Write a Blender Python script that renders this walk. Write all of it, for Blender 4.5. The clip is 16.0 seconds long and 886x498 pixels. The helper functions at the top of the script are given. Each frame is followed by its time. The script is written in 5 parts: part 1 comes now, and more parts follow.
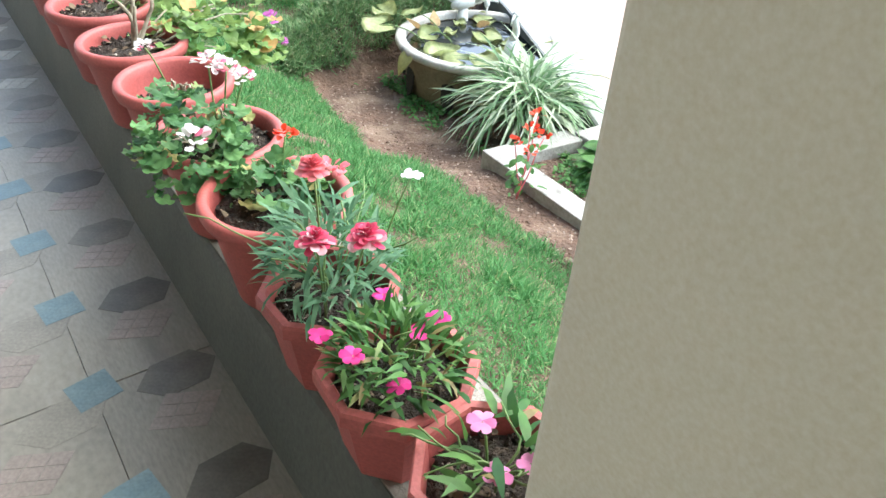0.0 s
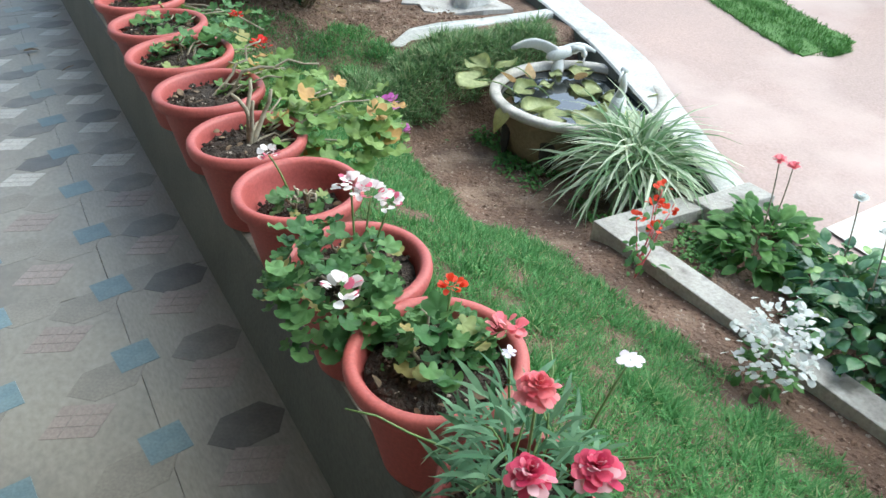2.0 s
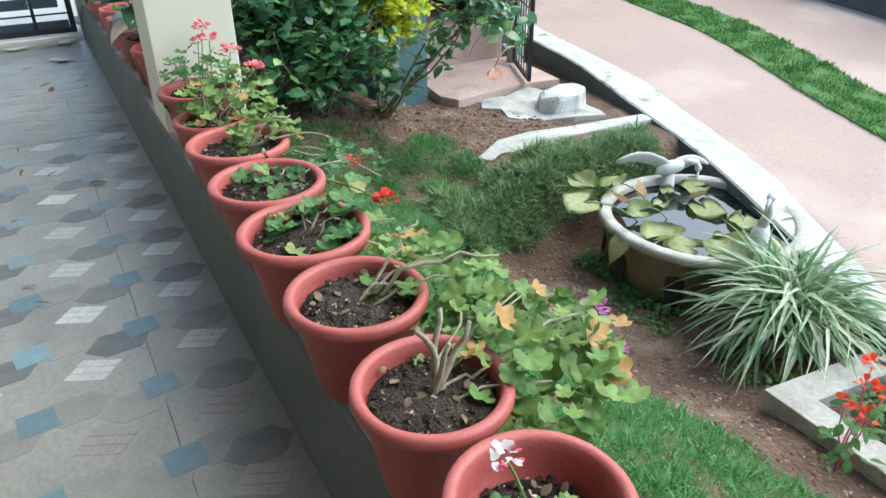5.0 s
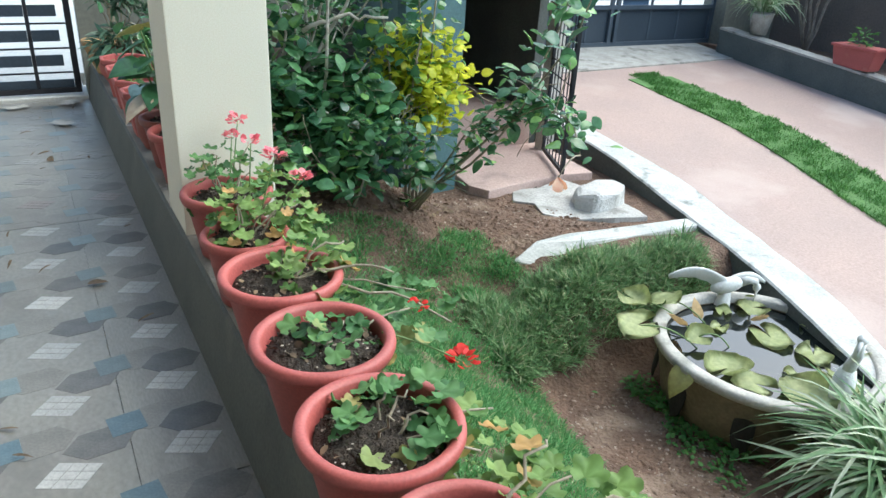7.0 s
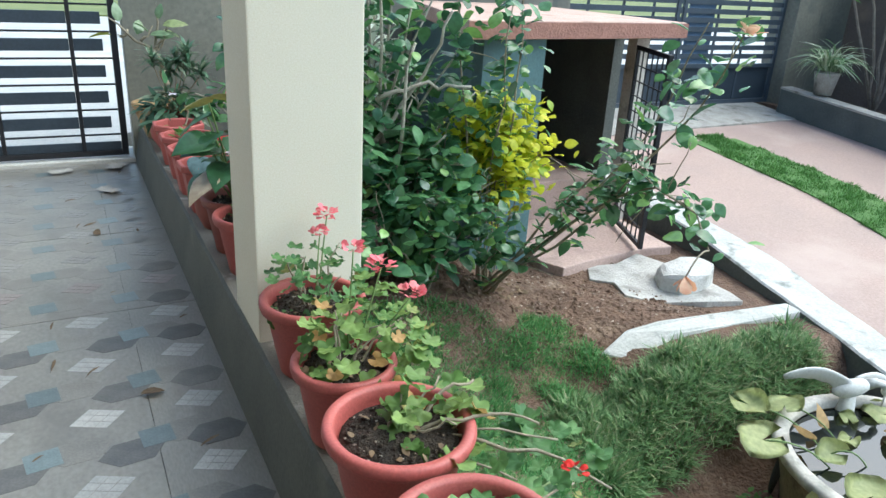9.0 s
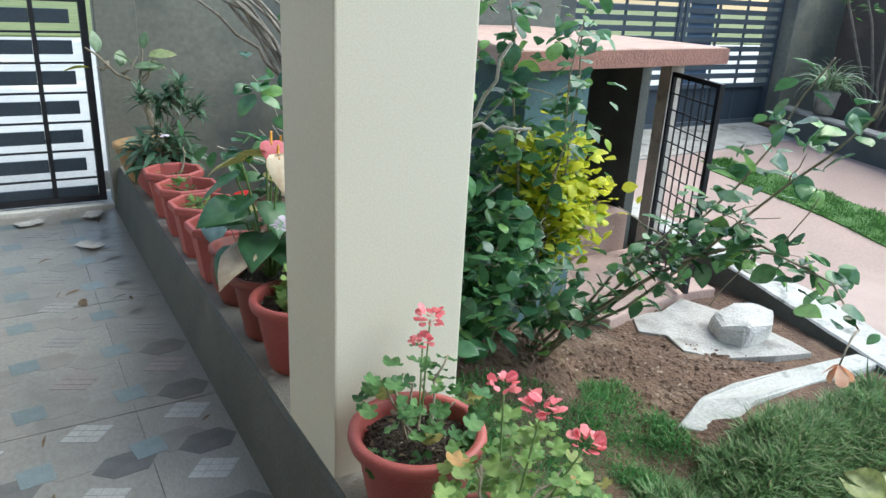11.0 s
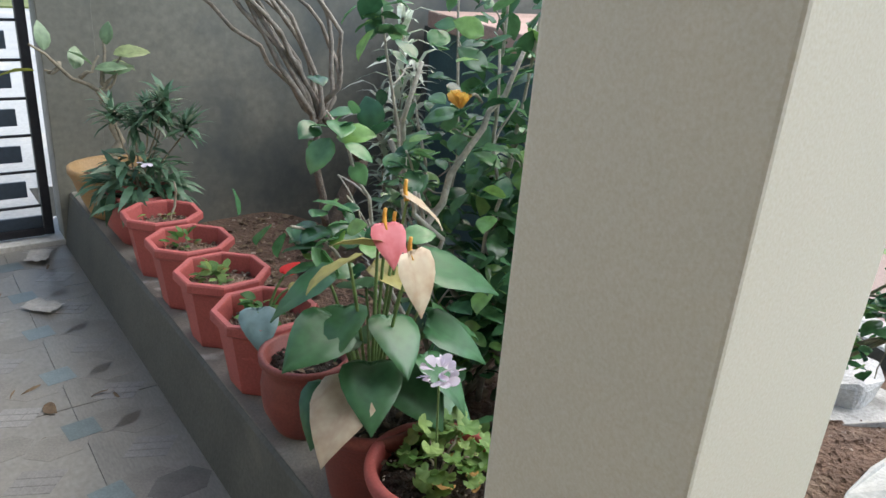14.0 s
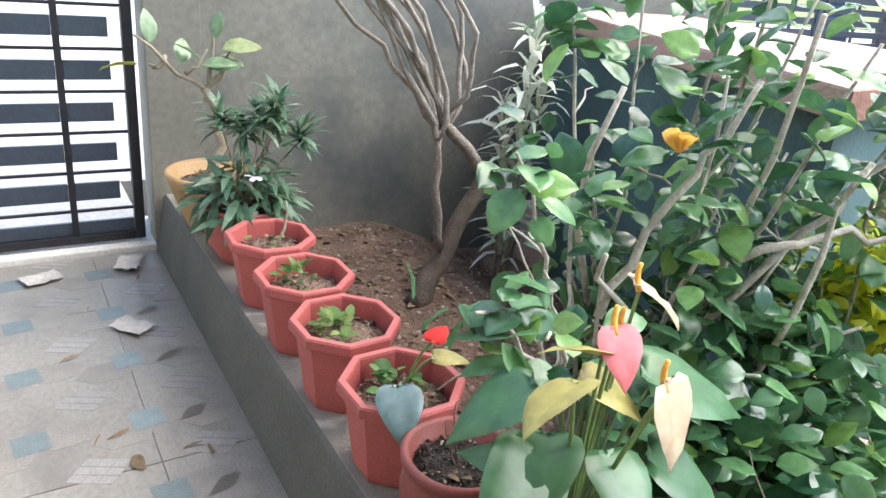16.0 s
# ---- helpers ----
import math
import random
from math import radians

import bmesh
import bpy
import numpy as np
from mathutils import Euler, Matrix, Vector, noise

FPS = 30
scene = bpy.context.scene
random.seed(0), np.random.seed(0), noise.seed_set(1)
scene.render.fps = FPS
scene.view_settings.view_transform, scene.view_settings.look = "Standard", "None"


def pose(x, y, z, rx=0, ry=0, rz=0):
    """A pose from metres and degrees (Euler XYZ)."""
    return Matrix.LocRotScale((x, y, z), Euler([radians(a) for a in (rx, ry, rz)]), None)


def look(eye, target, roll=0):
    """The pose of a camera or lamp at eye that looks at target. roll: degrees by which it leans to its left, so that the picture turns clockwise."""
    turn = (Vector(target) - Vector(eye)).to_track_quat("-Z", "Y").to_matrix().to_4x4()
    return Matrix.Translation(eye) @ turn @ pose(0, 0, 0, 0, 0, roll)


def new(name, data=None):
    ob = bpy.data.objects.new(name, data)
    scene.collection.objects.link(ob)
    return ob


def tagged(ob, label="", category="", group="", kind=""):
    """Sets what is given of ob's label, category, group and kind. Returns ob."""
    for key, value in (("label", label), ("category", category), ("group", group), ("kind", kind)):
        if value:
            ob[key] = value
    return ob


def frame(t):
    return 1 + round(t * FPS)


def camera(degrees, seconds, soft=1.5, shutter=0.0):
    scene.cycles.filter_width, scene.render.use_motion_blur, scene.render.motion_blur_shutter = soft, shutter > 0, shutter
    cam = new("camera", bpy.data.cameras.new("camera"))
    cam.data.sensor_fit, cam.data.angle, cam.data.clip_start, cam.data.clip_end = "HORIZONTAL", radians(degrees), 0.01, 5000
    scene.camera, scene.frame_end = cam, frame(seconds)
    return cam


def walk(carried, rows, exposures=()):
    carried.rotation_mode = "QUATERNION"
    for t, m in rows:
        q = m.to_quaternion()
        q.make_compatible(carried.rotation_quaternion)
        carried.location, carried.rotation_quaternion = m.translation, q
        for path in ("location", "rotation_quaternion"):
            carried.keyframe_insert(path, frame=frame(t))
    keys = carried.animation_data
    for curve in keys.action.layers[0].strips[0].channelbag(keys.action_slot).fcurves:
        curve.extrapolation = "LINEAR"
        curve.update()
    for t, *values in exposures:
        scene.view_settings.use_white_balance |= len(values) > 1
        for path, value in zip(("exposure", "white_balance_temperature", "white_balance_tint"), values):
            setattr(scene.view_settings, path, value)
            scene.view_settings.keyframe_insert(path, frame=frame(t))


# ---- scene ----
cam = camera(63.5, 16.0, soft=1.5)
PATH = [
    (0, (0.323, 0.985, 1.346), (1.293, 2.26, 0.149), 3.8),
    (0.5, (0.27, 1.136, 1.36), (1.33, 2.362, 0.187), 2.8),
    (1, (0.242, 1.218, 1.366), (1.306, 2.437, 0.19), 3.3),
    (1.5, (0.277, 1.314, 1.38), (1.205, 2.686, 0.259), 0.9),
    (2, (0.332, 1.417, 1.377), (1.188, 2.817, 0.234), 1),
    (2.5, (0.325, 1.553, 1.4), (1.248, 2.962, 0.322), 0.9),
    (3, (0.284, 1.716, 1.396), (1.217, 3.135, 0.34), 0.4),
    (3.5, (0.3, 1.842, 1.404), (1.17, 3.301, 0.349), 0.3),
    (3.7, (0.326, 1.901, 1.405), (1.13, 3.428, 0.393), -0.8),
    (5.8, (0.277, 2.461, 1.437), (1.146, 3.989, 0.482), -0.4),
    (6, (0.295, 2.529, 1.45), (1.127, 4.099, 0.53), -0.4),
    (6.5, (0.321, 2.684, 1.449), (1.139, 4.263, 0.532), 1.9),
    (7, (0.285, 2.823, 1.468), (1.207, 4.388, 0.631), 3.3),
    (7.5, (0.206, 2.968, 1.47), (1.2, 4.489, 0.634), 2),
    (8, (0.179, 3.091, 1.474), (1.124, 4.654, 0.659), 2.2),
    (8.5, (0.218, 3.254, 1.486), (1.086, 4.888, 0.727), 1.3),
    (9, (0.227, 3.379, 1.488), (1.115, 5.02, 0.766), 3.3),
    (9.5, (0.162, 3.568, 1.49), (1.119, 5.182, 0.799), 2.4),
    (9.7, (0.13, 3.644, 1.498), (1.098, 5.244, 0.789), 2.4),
    (11.8, (0.073, 4.4, 1.512), (1.081, 5.994, 0.847), 3.2),
    (12, (0.034, 4.489, 1.519), (1.052, 6.074, 0.848), 2.9),
    (12.5, (0.025, 4.666, 1.515), (1.02, 6.245, 0.796), 3.8),
    (13, (0.066, 4.848, 1.529), (1.012, 6.474, 0.848), 2.8),
    (13.5, (0.09, 5.003, 1.522), (1.093, 6.577, 0.804), 4.6),
    (14, (0.04, 5.195, 1.528), (1.2, 6.651, 0.794), 4.5),
    (14.5, (-0.046, 5.311, 1.535), (1.097, 6.759, 0.762), 4.3),
    (15, (-0.04, 5.449, 1.524), (0.988, 6.991, 0.773), 4.3),
    (15.5, (0.018, 5.616, 1.53), (0.992, 7.198, 0.789), 4.9),
    (16, (0.069, 5.749, 1.518), (1.082, 7.288, 0.742), 6.2),
]
walk(cam, [(t, look(eye, target, roll)) for t, eye, target, roll in PATH],
     exposures=[(0, 2.12, 6200, 1), (0.5, 1.72, 6100, -1), (1.5, 1.4, 6050, -2), (9.5, 1.35, 6050, -2), (13, 1.08, 6350, 4), (14, 1.16, 6450, 6), (14.6, 1.8, 6650, 8), (15.2, 2.05, 6650, 9), (16, 2.06, 6550, 9)])

# ---- light: overcast day, porch in shade ----
world = bpy.data.worlds.new("sky")
scene.world = world
world.use_nodes = True
sky = world.node_tree.nodes.new("ShaderNodeTexSky")
sky.sky_type, sky.sun_disc = "NISHITA", False
sky.sun_elevation, sky.sun_rotation = radians(52), radians(70)
sky.air_density, sky.dust_density, sky.ozone_density = 1.0, 2.5, 1.0
background = world.node_tree.nodes["Background"]
background.inputs["Strength"].default_value = 0.15
world.node_tree.links.new(sky.outputs[0], background.inputs["Color"])
sun = new("sun", bpy.data.lights.new("sun", "SUN"))
sun.data.energy, sun.data.angle, sun.data.color = 1.5, radians(45), (1.0, 0.98, 0.96)
sun.matrix_world = look((5.6, -4.2, 7.4), (0, 0, 0))


# ---- materials ----
def nodes_of(mat):
    mat.use_nodes = True
    return mat.node_tree.nodes, mat.node_tree.links, mat.node_tree.nodes["Principled BSDF"]


def surface(name, c1, c2, scale=8.0, rough=0.8, bump=0.3, fine=90.0, stain=None, stain_scale=1.2, stain_at=0.55, metal=0.0, spread=0.0, bump_size=0.01):
    """Two colours mixed by broad noise, grained by fine noise, with optional stains of their own colour."""
    mat = bpy.data.materials.new(name)
    n, l, b = nodes_of(mat)
    tc = n.new("ShaderNodeTexCoord")
    big = n.new("ShaderNodeTexNoise")
    big.inputs["Scale"].default_value, big.inputs["Detail"].default_value = scale, 6
    small = n.new("ShaderNodeTexNoise")
    small.inputs["Scale"].default_value, small.inputs["Detail"].default_value = fine, 4
    l.new(tc.outputs["Object"], big.inputs["Vector"]), l.new(tc.outputs["Object"], small.inputs["Vector"])
    mix = n.new("ShaderNodeMix")
    mix.data_type = "RGBA"
    mix.inputs["A"].default_value, mix.inputs["B"].default_value = (*c1, 1), (*c2, 1)
    ramp = n.new("ShaderNodeMapRange")
    ramp.inputs["From Min"].default_value, ramp.inputs["From Max"].default_value = 0.32, 0.68
    l.new(big.outputs["Fac"], ramp.inputs["Value"]), l.new(ramp.outputs["Result"], mix.inputs["Factor"])
    grain = n.new("ShaderNodeMix")
    grain.data_type, grain.blend_type = "RGBA", "OVERLAY"
    grain.inputs["Factor"].default_value = 0.35
    l.new(mix.outputs["Result"], grain.inputs["A"]), l.new(small.outputs["Fac"], grain.inputs["B"])
    out = grain.outputs["Result"]
    if stain:
        st = n.new("ShaderNodeTexNoise")
        st.inputs["Scale"].default_value, st.inputs["Detail"].default_value = stain_scale, 8
        l.new(tc.outputs["Object"], st.inputs["Vector"])
        sr = n.new("ShaderNodeMapRange")
        sr.inputs["From Min"].default_value, sr.inputs["From Max"].default_value = stain_at, stain_at + 0.14
        l.new(st.outputs["Fac"], sr.inputs["Value"])
        sm = n.new("ShaderNodeMix")
        sm.data_type = "RGBA"
        sm.inputs["B"].default_value = (*stain, 1)
        l.new(sr.outputs["Result"], sm.inputs["Factor"]), l.new(out, sm.inputs["A"])
        out = sm.outputs["Result"]
    if spread:
        info, hs = n.new("ShaderNodeObjectInfo"), n.new("ShaderNodeHueSaturation")
        mr = n.new("ShaderNodeMapRange")
        mr.inputs["To Min"].default_value, mr.inputs["To Max"].default_value = 1 - spread, 1 + spread
        l.new(info.outputs["Random"], mr.inputs["Value"]), l.new(mr.outputs["Result"], hs.inputs["Value"])
        l.new(out, hs.inputs["Color"])
        out = hs.outputs["Color"]
    l.new(out, b.inputs["Base Color"])
    b.inputs["Roughness"].default_value, b.inputs["Metallic"].default_value = rough, metal
    bp = n.new("ShaderNodeBump")
    bp.inputs["Strength"].default_value, bp.inputs["Distance"].default_value = bump, bump_size
    add = n.new("ShaderNodeMath")
    l.new(big.outputs["Fac"], add.inputs[0]), l.new(small.outputs["Fac"], add.inputs[1])
    l.new(add.outputs[0], bp.inputs["Height"]), l.new(bp.outputs["Normal"], b.inputs["Normal"])
    return mat


def leafy(name, c1, c2, c3=None, rough=0.45, gloss=0.5, third=0.9, through_light=0.35):
    """Leaves: colour by island, a little light passing through, third colour for the odd old leaf."""
    mat = bpy.data.materials.new(name)
    n, l, b = nodes_of(mat)
    geo = n.new("ShaderNodeNewGeometry")
    ramp = n.new("ShaderNodeValToRGB")
    e = ramp.color_ramp.elements
    e[0].color, e[0].position = (*c1, 1), 0.0
    e[1].color, e[1].position = (*c2, 1), third - 0.06
    if c3:
        x = e.new(third)
        x.color = (*c3, 1)
    tc, nz = n.new("ShaderNodeTexCoord"), n.new("ShaderNodeTexNoise")
    nz.inputs["Scale"].default_value = 35
    l.new(tc.outputs["Object"], nz.inputs["Vector"])
    ov = n.new("ShaderNodeMix")
    ov.data_type, ov.blend_type = "RGBA", "OVERLAY"
    ov.inputs["Factor"].default_value = 0.5
    l.new(geo.outputs["Random Per Island"], ramp.inputs["Fac"])
    l.new(ramp.outputs["Color"], ov.inputs["A"]), l.new(nz.outputs["Fac"], ov.inputs["B"])
    l.new(ov.outputs["Result"], b.inputs["Base Color"])
    b.inputs["Roughness"].default_value, b.inputs["Specular IOR Level"].default_value = rough, gloss
    tr, mx = n.new("ShaderNodeBsdfTranslucent"), n.new("ShaderNodeMixShader")
    l.new(ov.outputs["Result"], tr.inputs["Color"])
    mx.inputs[0].default_value = through_light
    out = n["Material Output"]
    l.new(b.outputs[0], mx.inputs[1]), l.new(tr.outputs[0], mx.inputs[2]), l.new(mx.outputs[0], out.inputs["Surface"])
    return mat


M = {
    "tile": surface("floor_tile_beige", (0.25, 0.235, 0.202), (0.2, 0.187, 0.163), 3, 0.34, 0.05, 60, (0.15, 0.138, 0.118), 1.6, 0.58, spread=0.05),
    "tile_blue": surface("tile_blue", (0.115, 0.175, 0.205), (0.15, 0.21, 0.23), 20, 0.3, 0.05, 120, spread=0.25),
    "tile_white": surface("tile_white", (0.43, 0.42, 0.395), (0.36, 0.35, 0.33), 20, 0.35, 0.05, 120, spread=0.12),
    "tile_pink": surface("tile_pink", (0.27, 0.225, 0.205), (0.235, 0.2, 0.182), 20, 0.35, 0.05, 120, spread=0.1),
    "tile_pale": surface("tile_pale", (0.255, 0.242, 0.222), (0.215, 0.204, 0.187), 20, 0.35, 0.05, 120, spread=0.15),
    "tile_mid": surface("tile_mid_brown", (0.185, 0.17, 0.147), (0.225, 0.21, 0.18), 9, 0.34, 0.05, 120, spread=0.1),
    "tile_teal": surface("tile_teal", (0.14, 0.175, 0.175), (0.165, 0.2, 0.198), 20, 0.3, 0.05, 120, spread=0.2),
    "tile_dark": surface("tile_dark", (0.1, 0.094, 0.082), (0.145, 0.134, 0.116), 14, 0.32, 0.05, 120, spread=0.25),
    "joint": surface("joint_cement", (0.12, 0.112, 0.096), (0.16, 0.148, 0.126), 12, 0.9, 0.3),
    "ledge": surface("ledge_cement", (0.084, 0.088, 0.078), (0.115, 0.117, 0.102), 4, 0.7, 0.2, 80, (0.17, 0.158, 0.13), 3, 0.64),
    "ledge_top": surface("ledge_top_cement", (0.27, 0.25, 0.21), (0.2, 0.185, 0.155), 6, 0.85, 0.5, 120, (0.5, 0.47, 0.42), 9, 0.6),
    "pillar": surface("pillar_paint", (0.74, 0.69, 0.575), (0.71, 0.66, 0.545), 1.5, 0.6, 0.03, 200, (0.66, 0.62, 0.53), 3, 0.66),
    "wall": surface("grey_wall_paint", (0.155, 0.153, 0.13), (0.215, 0.207, 0.168), 0.9, 0.5, 0.06, 30, (0.085, 0.096, 0.093), 1.3, 0.52),
    "house": surface("house_paint", (0.46, 0.43, 0.36), (0.42, 0.39, 0.33), 1.5, 0.7, 0.1, 60),
    "ceiling": surface("ceiling_white", (0.72, 0.7, 0.66), (0.66, 0.64, 0.6), 1.5, 0.8, 0.1, 60),
    "terracotta": surface("terracotta_plastic", (0.40, 0.095, 0.083), (0.35, 0.08, 0.072), 5, 0.5, 0.08, 140, (0.36, 0.14, 0.1), 6, 0.66, spread=0.1),
    "terracotta_oct": surface("terracotta_octagon", (0.41, 0.1, 0.09), (0.36, 0.09, 0.08), 5, 0.55, 0.1, 140, (0.5, 0.2, 0.15), 5, 0.6, spread=0.08),
    "maroon": surface("dark_red_pot", (0.26, 0.065, 0.05), (0.2, 0.055, 0.045), 5, 0.55, 0.1, 140, spread=0.1),
    "bowl": surface("ochre_clay", (0.42, 0.27, 0.12), (0.35, 0.21, 0.09), 6, 0.6, 0.15, 120, (0.24, 0.15, 0.08), 4, 0.6),
    "potsoil": surface("potting_soil", (0.03, 0.022, 0.016), (0.075, 0.055, 0.04), 30, 0.95, 1.0, 160, (0.12, 0.09, 0.065), 40, 0.62, bump_size=0.02),
    "drysoil": surface("dry_soil", (0.16, 0.105, 0.075), (0.25, 0.17, 0.12), 14, 0.95, 0.9, 120, bump_size=0.02),
    "chip": surface("soil_grit", (0.5, 0.45, 0.38), (0.2, 0.14, 0.1), 40, 0.9, 0.2),
    "soil": surface("garden_soil", (0.18, 0.11, 0.074), (0.105, 0.064, 0.043), 5, 0.95, 1.0, 45, (0.25, 0.175, 0.125), 3.2, 0.57, bump_size=0.03),
    "stone_bits": surface("gravel", (0.42, 0.34, 0.27), (0.24, 0.16, 0.12), 30, 0.9, 0.3),
    "drive": surface("pink_driveway", (0.37, 0.26, 0.222), (0.325, 0.235, 0.205), 1.4, 0.62, 0.15, 60, (0.43, 0.33, 0.29), 0.9, 0.52),
    "pale": surface("pale_concrete", (0.66, 0.63, 0.58), (0.5, 0.48, 0.43), 3, 0.8, 0.3, 60, (0.36, 0.34, 0.3), 3, 0.62),
    "kerb_white": surface("whitewashed_cement", (0.54, 0.53, 0.5), (0.42, 0.42, 0.39), 5, 0.85, 0.5, 60, (0.2, 0.21, 0.19), 7, 0.58),
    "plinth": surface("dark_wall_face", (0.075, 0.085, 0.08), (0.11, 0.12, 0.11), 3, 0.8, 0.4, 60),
    "planter": surface("weathered_cement", (0.42, 0.40, 0.36), (0.3, 0.28, 0.25), 7, 0.9, 0.5, 60, (0.14, 0.13, 0.11), 6, 0.58),
    "rubble": surface("rubble_cement", (0.5, 0.48, 0.45), (0.36, 0.34, 0.31), 7, 0.9, 0.7, 60, (0.2, 0.19, 0.17), 6, 0.56),
    "white_stone": surface("white_stone", (0.62, 0.6, 0.57), (0.5, 0.48, 0.45), 9, 0.8, 0.8, 60, (0.34, 0.33, 0.3), 8, 0.62),
    "pink_slab": surface("pink_cement_slab", (0.5, 0.36, 0.31), (0.42, 0.3, 0.26), 5, 0.8, 0.35, 70, (0.3, 0.22, 0.19), 5, 0.6),
    "roof_slab": surface("shelter_roof_slab", (0.55, 0.38, 0.31), (0.46, 0.31, 0.25), 4, 0.85, 0.4, 70, (0.3, 0.19, 0.15), 6, 0.6),
    "roof_edge": surface("shelter_roof_edge", (0.34, 0.17, 0.13), (0.26, 0.13, 0.10), 9, 0.85, 0.6, 60),
    "teal": surface("teal_paint", (0.085, 0.16, 0.17), (0.06, 0.12, 0.13), 3, 0.6, 0.15, 60, (0.05, 0.085, 0.09), 3, 0.58),
    "iron": surface("black_iron", (0.02, 0.02, 0.024), (0.035, 0.035, 0.04), 10, 0.5, 0.1, 90, metal=0.4),
    "navy": surface("dark_gate_sheet", (0.034, 0.047, 0.064), (0.042, 0.057, 0.075), 2, 0.45, 0.05, 60),
    "tub": surface("mossy_tub_cement", (0.27, 0.215, 0.14), (0.16, 0.13, 0.085), 4, 0.9, 0.6, 50, (0.05, 0.048, 0.036), 4, 0.6),
    "tub_hole": surface("dark_knot_hole", (0.02, 0.018, 0.014), (0.04, 0.035, 0.028), 12, 0.95, 0.5),
    "tub_rim": surface("tub_rim_cement", (0.5, 0.47, 0.42), (0.36, 0.34, 0.3), 8, 0.85, 0.4, 60, (0.2, 0.2, 0.17), 7, 0.6),
    "statue": surface("white_statue_plaster", (0.72, 0.71, 0.68), (0.6, 0.59, 0.55), 8, 0.7, 0.3, 90, (0.36, 0.35, 0.3), 9, 0.62),
    "bark": surface("grey_bark", (0.26, 0.22, 0.18), (0.17, 0.14, 0.115), 18, 0.9, 0.8, 90),
    "bark_pale": surface("pale_grey_bark", (0.36, 0.32, 0.27), (0.22, 0.19, 0.155), 22, 0.85, 0.6, 90),
    "stem": surface("woody_stem", (0.34, 0.3, 0.22), (0.24, 0.2, 0.14), 18, 0.85, 0.5, 90),
    "cane_grey": surface("lichen_grey_cane", (0.52, 0.49, 0.42), (0.33, 0.3, 0.24), 25, 0.85, 0.6, 90),
    "stem_green": surface("green_stem", (0.16, 0.25, 0.08), (0.12, 0.19, 0.06), 18, 0.6, 0.2, 90),
    "stem_dark": surface("dark_trunk", (0.10, 0.075, 0.055), (0.15, 0.115, 0.085), 18, 0.9, 0.7, 90),
    "gate_blue": surface("blue_grey_gate_paint", (0.05, 0.066, 0.085), (0.07, 0.088, 0.11), 4, 0.4, 0.05, 60),
    "bluepaint": surface("blue_paint", (0.09, 0.15, 0.24), (0.075, 0.125, 0.2), 3, 0.5, 0.1, 60),
    "brown_wall": surface("brown_wall", (0.16, 0.12, 0.1), (0.11, 0.09, 0.08), 2, 0.8, 0.3, 40, (0.2, 0.15, 0.12), 2, 0.6),
    "street": surface("pale_street_cement", (0.44, 0.44, 0.42), (0.37, 0.37, 0.35), 1.2, 0.8, 0.2, 40, (0.66, 0.6, 0.44), 0.5, 0.58),
    "field": surface("field_grass", (0.11, 0.15, 0.04), (0.18, 0.2, 0.07), 0.8, 0.9, 0.5, 20, (0.09, 0.13, 0.04), 0.4, 0.55),
    "road": surface("road_asphalt", (0.055, 0.055, 0.052), (0.08, 0.078, 0.072), 2, 0.9, 0.4, 60),
    "dead": surface("dry_leaf", (0.22, 0.15, 0.085), (0.11, 0.075, 0.045), 30, 0.8, 0.2, 90, spread=0.3),
    "grass": leafy("grass_blades", (0.06, 0.19, 0.05), (0.16, 0.35, 0.12), (0.32, 0.38, 0.17), 0.6, 0.3, 0.95),
    "grass_dark": leafy("long_grass", (0.105, 0.205, 0.08), (0.24, 0.365, 0.16), (0.38, 0.4, 0.23), 0.6, 0.3, 0.88),
    "grass_bright": leafy("strip_grass", (0.06, 0.17, 0.035), (0.13, 0.28, 0.07), None, 0.6, 0.3),
    "weed": leafy("small_weeds", (0.06, 0.16, 0.04), (0.13, 0.28, 0.07), None, 0.55, 0.4),
    "geranium": leafy("geranium_leaf", (0.05, 0.14, 0.045), (0.15, 0.29, 0.1), (0.38, 0.33, 0.12), 0.5, 0.35, 0.95),
    "geranium_pale": leafy("pale_geranium_leaf", (0.10, 0.21, 0.05), (0.25, 0.36, 0.11), (0.5, 0.3, 0.11), 0.5, 0.35, 0.95),
    "dianthus": leafy("dianthus_leaf", (0.07, 0.17, 0.085), (0.16, 0.29, 0.16), None, 0.6, 0.35),
    "dianthus_low": leafy("sweet_william_leaf", (0.04, 0.12, 0.03), (0.12, 0.25, 0.06), (0.25, 0.2, 0.08), 0.5, 0.4, 0.93),
    "hibiscus": leafy("hibiscus_leaf", (0.03, 0.1, 0.048), (0.14, 0.3, 0.12), (0.24, 0.43, 0.12), 0.26, 0.65, 0.93, 0.3),
    "croton": leafy("golden_leaf", (0.58, 0.62, 0.04), (0.78, 0.76, 0.09), (0.34, 0.48, 0.06), 0.45, 0.4, 0.85, 0.5),
    "anthurium": leafy("anthurium_leaf", (0.03, 0.095, 0.045), (0.06, 0.155, 0.06), None, 0.36, 0.5, 0.9, 0.12),
    "anthurium_old": leafy("yellowed_anthurium_leaf", (0.27, 0.29, 0.08), (0.36, 0.31, 0.11), None, 0.42, 0.4, 0.9, 0.15),
    "anthurium_pale": leafy("faded_spathe", (0.66, 0.5, 0.34), (0.7, 0.58, 0.42), None, 0.35, 0.5),
    "variegated": leafy("variegated_leaf", (0.74, 0.76, 0.68), (0.5, 0.6, 0.44), (0.72, 0.74, 0.64), 0.45, 0.4, 0.8),
